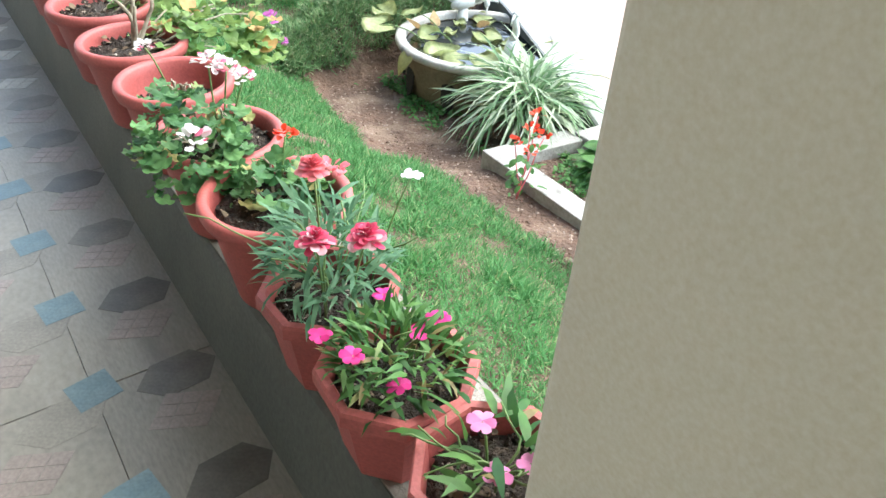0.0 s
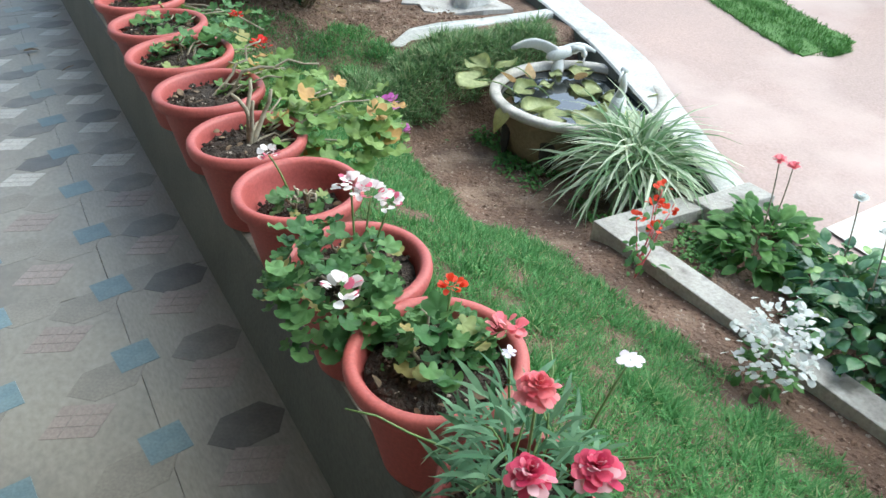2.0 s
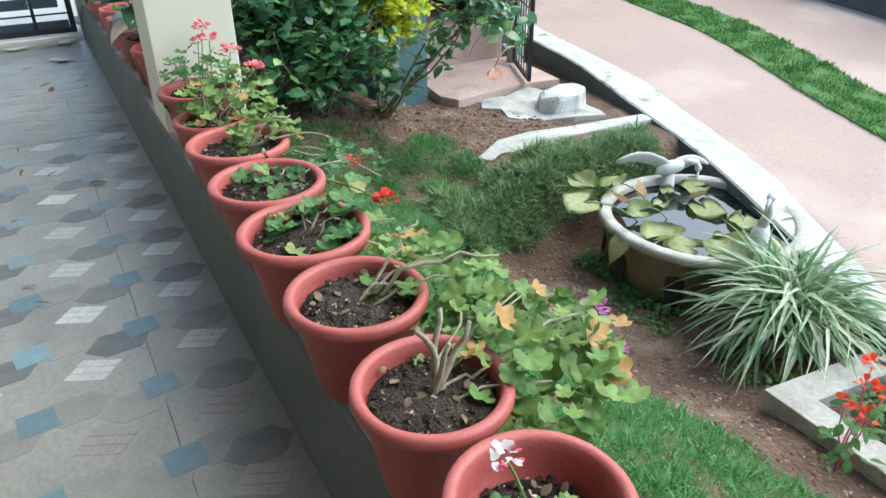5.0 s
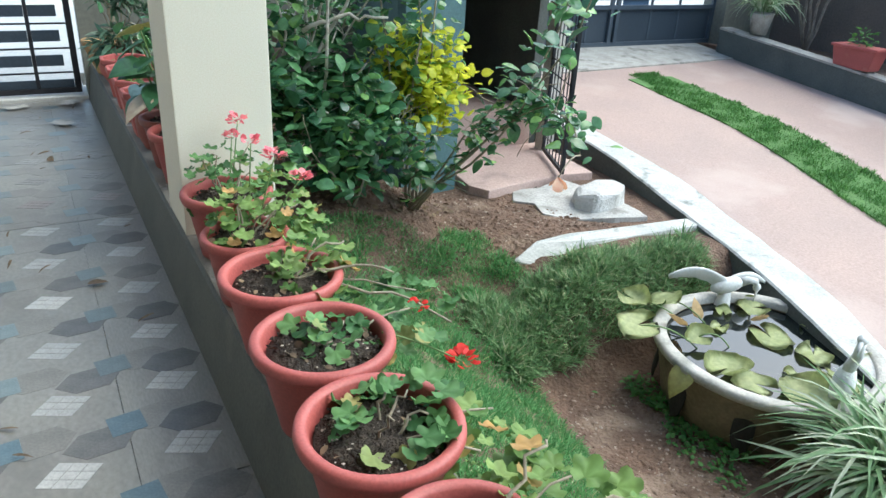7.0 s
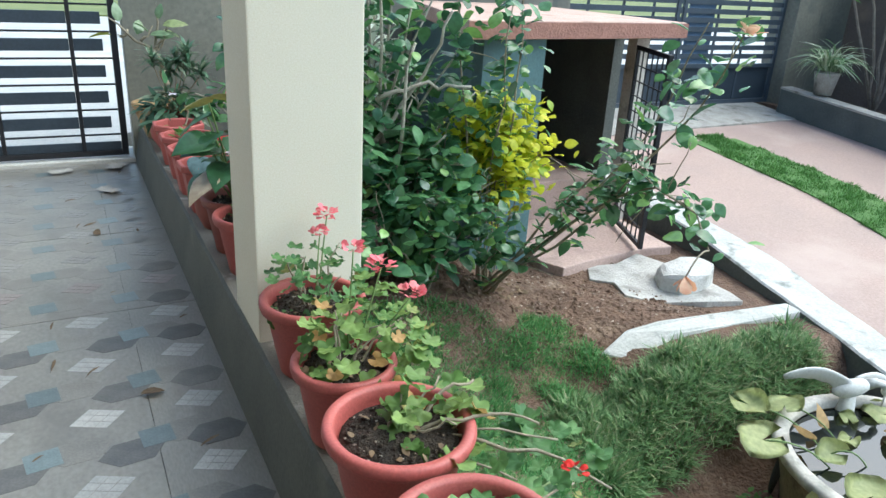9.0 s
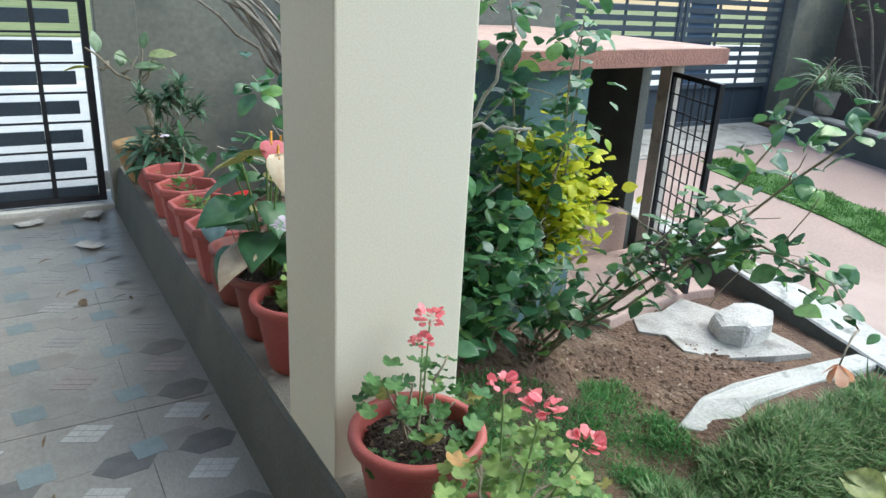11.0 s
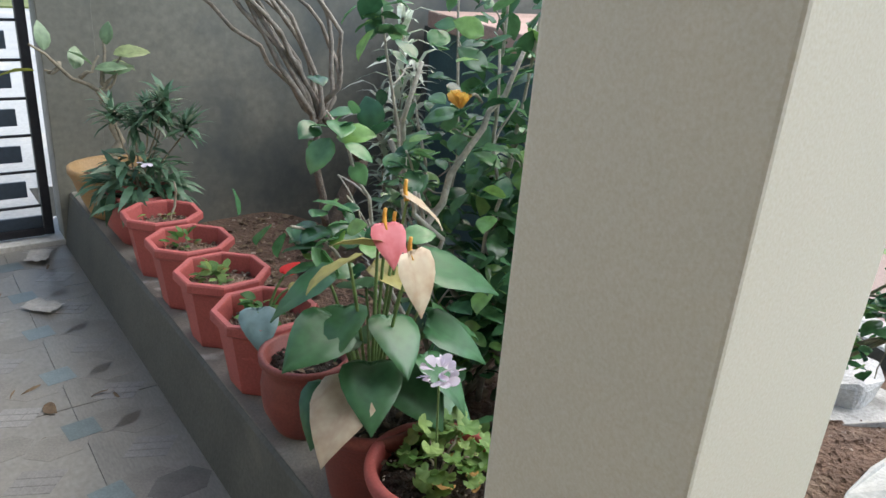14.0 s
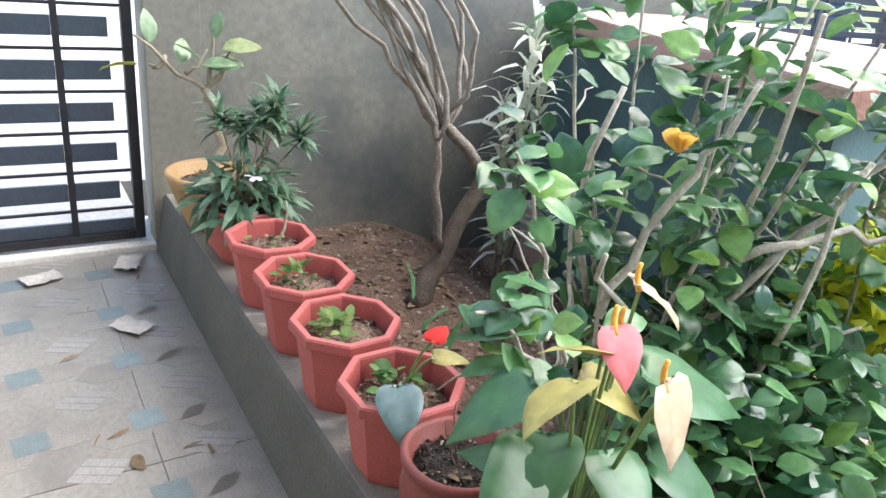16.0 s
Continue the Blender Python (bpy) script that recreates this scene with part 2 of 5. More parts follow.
    "ribbon": leafy("ribbon_leaf", (0.36, 0.46, 0.28), (0.62, 0.66, 0.5), (0.18, 0.3, 0.14), 0.5, 0.4, 0.6),
    "ruellia": leafy("narrow_dark_leaf", (0.06, 0.14, 0.075), (0.16, 0.26, 0.165), (0.3, 0.36, 0.25), 0.4, 0.5, 0.9),
    "ficus": leafy("grey_green_leaf", (0.16, 0.26, 0.13), (0.3, 0.4, 0.24), (0.3, 0.32, 0.05), 0.35, 0.5, 0.8),
    "bluish": leafy("blue_green_leaf", (0.1, 0.17, 0.17), (0.13, 0.2, 0.2), None, 0.35, 0.5, 0.9, 0.15),
    "lily": leafy("lily_pad", (0.36, 0.5, 0.25), (0.5, 0.6, 0.36), (0.5, 0.5, 0.2), 0.35, 0.5, 0.9, 0.15),
    "old_lily": leafy("old_lily_leaf", (0.34, 0.2, 0.1), (0.42, 0.3, 0.14), None, 0.5, 0.3),
    "red": leafy("red_petal", (0.6, 0.015, 0.02), (0.7, 0.04, 0.03), None, 0.5, 0.3),
    "scarlet": leafy("scarlet_petal", (0.7, 0.04, 0.015), (0.75, 0.08, 0.03), None, 0.5, 0.3),
    "crimson": leafy("crimson_petal", (0.6, 0.035, 0.12), (0.7, 0.12, 0.2), (0.75, 0.45, 0.5), 0.5, 0.3, 0.85),
    "magenta": leafy("magenta_petal", (0.65, 0.02, 0.2), (0.7, 0.05, 0.28), None, 0.5, 0.3),
    "pink": leafy("pink_petal", (0.75, 0.18, 0.45), (0.8, 0.3, 0.55), None, 0.5, 0.3),
    "rose": leafy("rose_petal", (0.75, 0.13, 0.18), (0.8, 0.28, 0.3), None, 0.5, 0.3),
    "purple": leafy("purple_petal", (0.5, 0.1, 0.42), (0.6, 0.2, 0.5), None, 0.5, 0.3),
    "white_petal": leafy("white_petal", (0.8, 0.76, 0.76), (0.84, 0.82, 0.8), (0.7, 0.15, 0.25), 0.5, 0.3, 0.8),
    "lilac": leafy("lilac_petal", (0.75, 0.66, 0.78), (0.82, 0.76, 0.84), None, 0.5, 0.3),
    "yellow_petal": leafy("yellow_petal", (0.75, 0.45, 0.06), (0.8, 0.5, 0.12), None, 0.5, 0.3),
    "peach": leafy("peach_petal", (0.8, 0.35, 0.2), (0.82, 0.5, 0.35), None, 0.5, 0.3),
    "silver": leafy("silver_leaf", (0.6, 0.62, 0.58), (0.72, 0.73, 0.7), None, 0.7, 0.2),
    "orange": surface("orange_spadix", (0.75, 0.38, 0.05), (0.7, 0.32, 0.04), 40, 0.5, 0.3),
}
water = bpy.data.materials.new("pond_water")
wn, wl, wb = nodes_of(water)
wb.inputs["Base Color"].default_value = (0.006, 0.008, 0.008, 1)
wb.inputs["Roughness"].default_value, wb.inputs["Specular IOR Level"].default_value = 0.03, 0.9
wz, wbump = wn.new("ShaderNodeTexNoise"), wn.new("ShaderNodeBump")
wz.inputs["Scale"].default_value = 6
wbump.inputs["Strength"].default_value, wbump.inputs["Distance"].default_value = 0.08, 0.02
wl.new(wz.outputs["Fac"], wbump.inputs["Height"]), wl.new(wbump.outputs["Normal"], wb.inputs["Normal"])


# ---- builders ----
rng = np.random.default_rng(7)


def part(name, bm, material, parent=None, label="", smooth=True):
    """Link a bmesh as one mesh object, under a thing or a part."""
    me = bpy.data.meshes.new(name)
    bm.to_mesh(me)
    bm.free()
    me.materials.append(material)
    if smooth:
        me.shade_smooth()
    ob = new(name, me)
    ob.parent = parent
    return tagged(ob, label)


def thing(name, label, category, loc=(0, 0, 0), group="", turn=0.0):
    ob = new(name)
    ob.matrix_world = pose(*loc, 0, 0, turn)
    ob.empty_display_size = 0.1
    return tagged(ob, label, category, group)


def box_into(bm, lo, hi, bevel=0.0):
    g = bmesh.ops.create_cube(bm, size=1)["verts"]
    bmesh.ops.scale(bm, vec=[hi[i] - lo[i] for i in range(3)], verts=g)
    bmesh.ops.translate(bm, vec=[(hi[i] + lo[i]) / 2 for i in range(3)], verts=g)
    if bevel:
        edges = {e for v in g for e in v.link_edges}
        bmesh.ops.bevel(bm, geom=list(edges), offset=bevel, segments=2, affect="EDGES", profile=0.6)


def box(lo, hi, bevel=0.0):
    bm = bmesh.new()
    box_into(bm, lo, hi, bevel)
    return bm


def lathe(profile, seg=40, wobble=0.0, phase=0.0):
    """Turn (radius, z) pairs about z; closes the ends where the radius is 0."""
    bm = bmesh.new()
    rings = []
    for i, (r, z) in enumerate(profile):
        if r <= 0:
            rings.append([bm.verts.new((0, 0, z))])
        else:
            rings.append([bm.verts.new((r * (1 + wobble * math.sin(3 * a + i * 0.3)) * math.cos(a), r * (1 + wobble * math.cos(2 * a)) * math.sin(a), z))
                          for a in (phase + 2 * math.pi * k / seg for k in range(seg))])
    for a, b in zip(rings, rings[1:]):
        for k in range(seg):
            j = (k + 1) % seg
            if len(a) == 1 and len(b) > 1:
                bm.faces.new((a[0], b[j], b[k]))
            elif len(b) == 1 and len(a) > 1:
                bm.faces.new((a[k], a[j], b[0]))
            elif len(a) > 1:
                bm.faces.new((a[k], a[j], b[j], b[k]))
    bmesh.ops.recalc_face_normals(bm, faces=bm.faces)
    return bm


def tube_into(bm, pts, r0, r1, seg=6):
    """A tapered tube along the points."""
    pts = [Vector(p) for p in pts]
    prev = None
    for i, p in enumerate(pts):
        d = (pts[min(i + 1, len(pts) - 1)] - pts[max(i - 1, 0)]).normalized()
        u = d.orthogonal().normalized() if prev is None else (prev[1] - d * prev[1].dot(d)).normalized()
        w = d.cross(u)
        r = r0 + (r1 - r0) * i / max(len(pts) - 1, 1)
        ring = [bm.verts.new(p + r * (u * math.cos(a) + w * math.sin(a))) for a in (2 * math.pi * k / seg for k in range(seg))]
        if prev:
            for k in range(seg):
                bm.faces.new((prev[0][k], prev[0][(k + 1) % seg], ring[(k + 1) % seg], ring[k]))
        else:
            bm.faces.new(ring[::-1])
        prev = (ring, u)
    bm.faces.new(prev[0])


def tube(pts, r0, r1, seg=6):
    bm = bmesh.new()
    tube_into(bm, pts, r0, r1, seg)
    return bm


def bend(a, b, sag=(0, 0, 0), n=6, jitter=0.0):
    """Points from a to b, bowed by sag and a little uneven."""
    a, b, s = np.array(a, float), np.array(b, float), np.array(sag, float)
    t = np.linspace(0, 1, n)[:, None]
    p = a + (b - a) * t + s * 4 * t * (1 - t)
    if jitter:
        p[1:-1] += rng.normal(0, jitter, (n - 2, 3))
    return [tuple(q) for q in p]


def outline(kind):
    """A leaf's half widths along its length, as (along, half width, height of edge, height of rib)."""
    return {
        "round": [(0.0, 0.0, 0, 0), (0.0, 0.34, 0.05, 0), (0.3, 0.52, 0.10, 0), (0.65, 0.5, 0.1, 0.02), (0.9, 0.3, 0.04, 0), (1.0, 0.0, -0.04, -0.04)],
        "heart": [(0.0, 0.04, 0, 0), (-0.11, 0.14, 0.03, 0.0), (-0.13, 0.26, 0.05, 0.01), (-0.03, 0.39, 0.08, 0.02), (0.15, 0.44, 0.09, 0.03), (0.35, 0.40, 0.08, 0.04), (0.55, 0.31, 0.05, 0.03), (0.74, 0.19, 0.0, 0.0), (0.9, 0.075, -0.06, -0.05), (1.0, 0.0, -0.12, -0.12)],
        "oval": [(0.0, 0.02, 0, 0), (0.12, 0.17, 0.05, 0), (0.3, 0.27, 0.07, 0.02), (0.52, 0.28, 0.07, 0.02), (0.74, 0.2, 0.02, 0), (0.9, 0.09, -0.03, -0.04), (1.0, 0.0, -0.09, -0.09)],
        "lance": [(0.0, 0.03, 0, 0), (0.3, 0.075, 0.03, 0.03), (0.65, 0.055, 0.0, 0.0), (1.0, 0.0, -0.16, -0.16)],
        "blade": [(0.0, 0.05, 0, 0), (0.5, 0.04, 0.06, 0.06), (1.0, 0.0, -0.05, -0.05)],
        "petal": [(0.0, 0.06, 0, 0), (0.55, 0.3, 0.06, 0.02), (0.9, 0.26, 0.0, 0.02), (1.0, 0.08, -0.04, -0.02)],
        "arch": [(0.0, 0.022, 0, 0), (0.3, 0.026, 0.22, 0.21), (0.6, 0.022, 0.2, 0.19), (0.85, 0.014, -0.02, -0.03), (1.0, 0.0, -0.25, -0.25)],
    }[kind]


def leaf_mesh(kind):
    """Vertices and faces of one leaf of length 1 along +y, with a folded middle rib."""
    if kind == "lobed":
        v, f = [], []
        for r, lift in ((0.24, 0.0), (0.52, 0.08)):
            for k in range(20):
                a = 2 * math.pi * k / 20 - math.pi / 2
                edge = (1 + 0.13 * math.cos(5 * (a - math.pi / 2)) + (0.04 if k % 2 else -0.04)) * (0.4 if k == 0 else 1) if r > 0.4 else 1
                v.append((r * edge * math.cos(a), 0.48 + 0.92 * r * edge * math.sin(a), lift + (0.09 * math.cos(5 * (a - math.pi / 2)) - 0.03 if r > 0.4 else 0)))
        for k in range(20):
            f.append((k, 20 + k, 20 + (k + 1) % 20, (k + 1) % 20))
        f += [(0, k, k + 1, k + 2) for k in range(1, 18, 2)]
        return np.array(v), np.array(f)
    rows = outline(kind)
    v, f = [], []
    if kind in ("heart", "oval"):
        for k, (y, w, ze, zr) in enumerate(rows):
            q = 0.025 if k % 2 else 0.0
            v += [(-w, y, ze - 0.05 * w + q * w), (-w * 0.55, y, zr + 0.6 * (ze - zr) + 0.09 * w + q), (0, y, zr - 0.01), (w * 0.55, y, zr + 0.6 * (ze - zr) + 0.09 * w + q), (w, y, ze - 0.05 * w + q * w)]
        for i in range(len(rows) - 1):
            f += [(5 * i + c, 5 * i + c + 1, 5 * i + c + 6, 5 * i + c + 5) for c in range(4)]
        return np.array(v), np.array(f)
    for y, w, ze, zr in rows:
        v += [(-w, y, ze), (0, y, zr), (w, y, ze)]
    for i in range(len(rows) - 1):
        a = 3 * i
        f += [(a, a + 1, a + 4, a + 3), (a + 1, a + 2, a + 5, a + 4)]
    return np.array(v), np.array(f)


def leaves_object(name, kind, places, material, parent=None, label="", widen=1.0):
    """places: rows of x, y, z, yaw, pitch, roll (radians), length. All leaves of one plant in one mesh."""
    P = np.asarray(places, float)
    V, F = leaf_mesh(kind)
    V = V * (widen, 1, 1)
    cy, sy, cp, sp, cr, sr = np.cos(P[:, 3]), np.sin(P[:, 3]), np.cos(P[:, 4]), np.sin(P[:, 4]), np.cos(P[:, 5]), np.sin(P[:, 5])
    L = P[:, 6][:, None]
    x, y, z = (V[:, i][None, :] * L for i in range(3))
    x, z = x * cr[:, None] + z * sr[:, None], z * cr[:, None] - x * sr[:, None]
    y, z = y * cp[:, None] - z * sp[:, None], y * sp[:, None] + z * cp[:, None]
    x, y = x * cy[:, None] - y * sy[:, None], x * sy[:, None] + y * cy[:, None]
    W = np.stack([x, y, z], -1) + P[:, None, :3]
    n, k = len(P), len(V)
    faces = (F[None] + (np.arange(n) * k)[:, None, None]).reshape(-1, 4)
    me = bpy.data.meshes.new(name)
    me.vertices.add(n * k)
    me.vertices.foreach_set("co", W.reshape(-1))
    me.loops.add(faces.size)
    me.loops.foreach_set("vertex_index", faces.reshape(-1).astype(np.int32))
    me.polygons.add(len(faces))
    me.polygons.foreach_set("loop_start", np.arange(0, faces.size, 4, dtype=np.int32))
    me.update(calc_edges=True)
    me.validate()
    me.materials.append(material)
    me.shade_smooth()
    ob = new(name, me)
    ob.parent = parent
    return tagged(ob, label)


def dome_places(n, centre, radius, size, up=0.5, spread=0.7, low=0.0):
    """Leaf places over an uneven dome: leaves face outwards and up."""
    a = rng.uniform(0, 2 * np.pi, n)
    q = np.sqrt(rng.uniform(0.02, 1, n))
    h = rng.uniform(low, 1, n) ** 0.8
    rx, ry, rz = radius
    x, y = centre[0] + rx * q * np.cos(a), centre[1] + ry * q * np.sin(a)
    z = centre[2] + rz * h * np.sqrt(np.clip(1.15 - q ** 2, 0.1, 1)) + rng.normal(0, rz * 0.06, n)
    yaw = a - np.pi / 2 + rng.normal(0, spread, n)
    pitch = rng.normal(up - 0.7 * q, 0.35, n)
    return np.stack([x, y, z, yaw, pitch, rng.normal(0, 0.35, n), rng.uniform(size * 0.6, size * 1.25, n)], 1)


def bloom(name, centre, size, material, parent, petals=5, layers=1, tilt=0.5, label="", yaw0=0.0):
    """One flower as a ring or several rings of petals."""
    rows = []
    for k in range(layers):
        for i in range(petals):
            a = yaw0 + 2 * math.pi * (i + 0.5 * k) / petals
            rows.append((centre[0], centre[1], centre[2] + 0.004 * k, a, tilt + 0.35 * k + rng.normal(0, 0.12), rng.normal(0, 0.25), size * (1 - 0.16 * k) * rng.uniform(0.85, 1.1)))
    return leaves_object(name, "petal", rows, material, parent, label, 1.25 if petals < 10 else 0.85)


def cluster(name, centre, size, petal, count, material, parent, label=""):
    """A rounded head of many small petals."""
    d = rng.normal(0, 1, (count, 3))
    d /= np.linalg.norm(d, axis=1)[:, None]
    d[:, 2] = np.abs(d[:, 2]) * 0.8
    rows = [(centre[0] + q[0] * size, centre[1] + q[1] * size, centre[2] + q[2] * size, math.atan2(-q[0], q[1]) + rng.normal(0, 0.4), rng.uniform(0.0, 0.9), rng.normal(0, 0.4), petal * rng.uniform(0.7, 1.2)) for q in d]
    return leaves_object(name, "petal", rows, material, parent, label, 1.3)


def bits(name, xy, zf, size, material, parent=None, label="", flat=0.5):
    """Small uneven lumps, joined: soil crumbs, chips, gravel."""
    base = np.array([(1, 0, 0), (-1, 0, 0), (0, 1, 0), (0, -1, 0), (0, 0, 1), (0, 0, -1)], float)
    tri = np.array([(0, 2, 4), (2, 1, 4), (1, 3, 4), (3, 0, 4), (2, 0, 5), (1, 2, 5), (3, 1, 5), (0, 3, 5)])
    V, F = [], []
    for i, (x, y) in enumerate(xy):
        s = size * rng.uniform(0.4, 1.4)
        a = rng.uniform(0, 6.3)
        q = base * s * rng.uniform(0.6, 1.3, (6, 1)) * (1, rng.uniform(0.5, 1), flat)
        c, n = math.cos(a), math.sin(a)
        V += [(x + p[0] * c - p[1] * n, y + p[0] * n + p[1] * c, zf(x, y) + p[2]) for p in q]
        F += [tuple(int(k) for k in t + 6 * i) for t in tri]
    me = bpy.data.meshes.new(name)
    me.from_pydata(V, [], F)
    me.materials.append(material)
    ob = new(name, me)
    ob.parent = parent
    return tagged(ob, label)


def smooth01(v):
    v = min(max(v, 0.0), 1.0)
    return v * v * (3 - 2 * v)


def mix_line(line, y):
    for (x0, y0), (x1, y1) in zip(line, line[1:]):
        if y <= y1 or (x1, y1) == line[-1]:
            return x0 + (x1 - x0) * (y - y0) / (y1 - y0)


INNER = [(3.22, 3.35), (3.6, 4.4), (3.85, 5.15), (4.01, 6.0), (4.18, 6.9), (4.22, 9.6)]
OUTER = [(3.42, 3.35), (3.87, 4.41), (4.07, 4.8), (4.22, 5.45), (4.44, 6.4), (4.48, 9.6)]


def ground_z(x, y):
    """The garden: a lawn falling from the ledge to a bare trench by the tub, a grassy bank, and a soil bed to the north."""
    fall = 0.40 + 0.20 * smooth01((y - 3.3) / 0.8)
    south = -0.15 - fall * smooth01((x - 1.2) / 1.25)
    bank = -0.15 - 0.32 * smooth01((x - 1.1) / 1.0) + 0.155 * smooth01((x - 2.3) / 0.6)
    north = -0.04 - 0.29 * smooth01((x - 1.8) / 0.9)
    z = south + (bank - south) * smooth01((y - 5.17 - 0.08 * math.sin(2.4 * x)) / 0.32)
    z += (north - z) * smooth01((y - 5.75) / 0.9)
    z -= 0.5 * smooth01((x - mix_line(INNER, max(y, 3.35)) - 0.05) / 0.15)
    return z + 0.02 * noise.noise((x * 2.3, y * 2.3, 0)) + 0.008 * noise.noise((x * 9, y * 9, 1))


def drive_z(y):
    return -0.375 + 0.095 * (y - 5.05)


def sheet(name, xs, ys, zf, material, label=""):
    V = [(x, y, zf(x, y)) for y in ys for x in xs]
    n = len(xs)
    F = [(j * n + i, j * n + i + 1, (j + 1) * n + i + 1, (j + 1) * n + i) for j in range(len(ys) - 1) for i in range(n - 1)]
    me = bpy.data.meshes.new(name)
    me.from_pydata(V, [], F)
    me.materials.append(material)
    me.shade_smooth()
    return tagged(new(name, me), label, kind="structure")


def prism(outline_xy, z0, z1, bevel=0.0):
    """An upright block over a plan outline; z0 and z1 may be functions of x, y."""
    bm = bmesh.new()
    low = [bm.verts.new((x, y, z0(x, y) if callable(z0) else z0)) for x, y in outline_xy]
    top = [bm.verts.new((x, y, z1(x, y) if callable(z1) else z1)) for x, y in outline_xy]
    n = len(low)
    bm.faces.new(low[::-1]), bm.faces.new(top)
    for i in range(n):
        bm.faces.new((low[i], low[(i + 1) % n], top[(i + 1) % n], top[i]))
    bmesh.ops.recalc_face_normals(bm, faces=bm.faces)
    if bevel:
        bmesh.ops.bevel(bm, geom=list(bm.edges), offset=bevel, segments=2, affect="EDGES", profile=0.6)
    return bm


def built(name, bm, material, label, smooth=False):
    return tagged(part(name, bm, material, None, label, smooth), kind="structure")


# ---- the porch ----
floor = built("floor", box((-1.7, -1.2, -0.25), (0.66, 9.2, -0.006)), M["joint"], "porch floor of patterned beige cement tiles")
sill = built("trim_gate_sill", box((-1.7, 9.2, -0.25), (0.7, 9.6, 0.03), 0.008), M["pale"], "pale cement sill under the gate")


def ledge_bm():
    bm = bmesh.new()
    prof = [(0.652, -0.25), (0.655, 0.0), (0.70, 0.27), (0.71, 0.28), (1.0, 0.28), (1.01, 0.27), (1.012, -1.0), (0.66, -1.0)]
    rows = [[bm.verts.new((x, y, z)) for x, z in prof] for y in np.linspace(-1.2, 9.35, 40)]
    for a, b in zip(rows, rows[1:]):
        for k in range(len(prof)):
            j = (k + 1) % len(prof)
            bm.faces.new((a[k], b[k], b[j], a[j]))
    bm.faces.new(rows[0]), bm.faces.new(rows[-1][::-1])
    bmesh.ops.recalc_face_normals(bm, faces=bm.faces)
    return bm


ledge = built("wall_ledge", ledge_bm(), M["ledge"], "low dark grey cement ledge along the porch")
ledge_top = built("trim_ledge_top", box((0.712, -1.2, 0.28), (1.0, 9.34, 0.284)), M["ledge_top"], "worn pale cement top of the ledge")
for k, (x0, y0) in enumerate(((0.688, 0.95), (0.713, 5.54))):
    built("pillar_%d" % (k + 1), box((x0, y0, 0.27), (x0 + 0.364, y0 + 0.342, 3.0), 0.006), M["pillar"], "square cream-painted porch pillar on the ledge")
built("wall_house", box((-1.95, -1.4, -0.25), (-1.7, 9.6, 3.0)), M["house"], "cream house wall along the porch")
built("wall_behind", box((-1.7, -1.4, -1.0), (1.06, -1.2, 3.0)), M["house"], "cream wall closing the porch")
built("ceiling", box((-1.95, -1.4, 3.0), (1.1, 6.1, 3.15)), M["ceiling"], "white porch ceiling slab")
built("wall_north", box((0.68, 9.35, -0.6), (4.5, 9.55, 2.4)), M["wall"], "dark grey-olive painted boundary wall")
built("pier_gate", box((0.655, 9.2, 0.0), (0.9, 9.36, 2.4), 0.004), M["wall"], "dark grey gate pier")

# ---- sliding gate of slats and rods ----
gate = thing("metal_gate", "closed dark metal gate of wide slats and thin rods", "gate", (0, 9.28, 0))
fr = bmesh.new()
box_into(fr, (0.575, -0.02, 0.045), (0.62, 0.03, 2.15), 0.004), box_into(fr, (-1.69, -0.02, 0.045), (-1.65, 0.03, 2.15), 0.004)
box_into(fr, (-1.65, -0.02, 0.045), (0.575, 0.03, 0.085), 0.004), box_into(fr, (-1.65, -0.02, 2.11), (0.575, 0.03, 2.15), 0.004)
part("gate_frame", fr, M["iron"], gate, "black gate frame", False)
for x in (0.315, -0.2, -0.715, -1.23):
    part("upright", box((x - 0.014, -0.012, 0.085), (x + 0.014, 0.013, 2.11), 0.003), M["iron"], gate, "", False)
part("bottom_bar", box((-1.65, -0.004, 0.086), (0.572, 0.014, 0.15), 0.003), M["navy"], gate, "dark bottom plate", False)
for k in range(10):
    z0 = 0.205 + k * 0.187
    part("rod", box((-1.65, -0.002, z0 - 0.008), (0.574, 0.011, z0 + 0.006), 0.002), M["iron"], gate, "thin black rod", False)
    for i, x in enumerate((0.315, -0.2, -0.715, -1.23)):
        x0, x1 = x + 0.0145, x + 0.205 if i == 0 else x + 0.4995
        part("slat", box((x0, -0.006, z0 + 0.052), (x1, 0.011, z0 + 0.137), 0.003), M["navy"], gate, "wide dark flat slat", False)

# ---- the garden's ground ----
ground = sheet("ground", [1.0 + 0.045 * i for i in range(76)], [-3 + 0.06 * i for i in range(208)], ground_z, M["soil"], "reddish-brown garden soil")
horizon = built("ground_outer", box((-400, -400, -1.6), (400, 400, -1.3)), M["road"], "street ground around the plot")
built("pavement_street", box((-70, 10.35, -1.0), (80, 24, -0.02)), M["street"], "pale sunlit concrete street beyond the gates")
built("pavement_gate_front", box((-8, 9.602, -1.0), (0.66, 10.349, -0.02)), M["street"], "pale concrete strip outside the gate")
built("ground_field", box((-120, 24, -1.0), (140, 150, 0.02)), M["field"], "yellow-green grass field across the street")


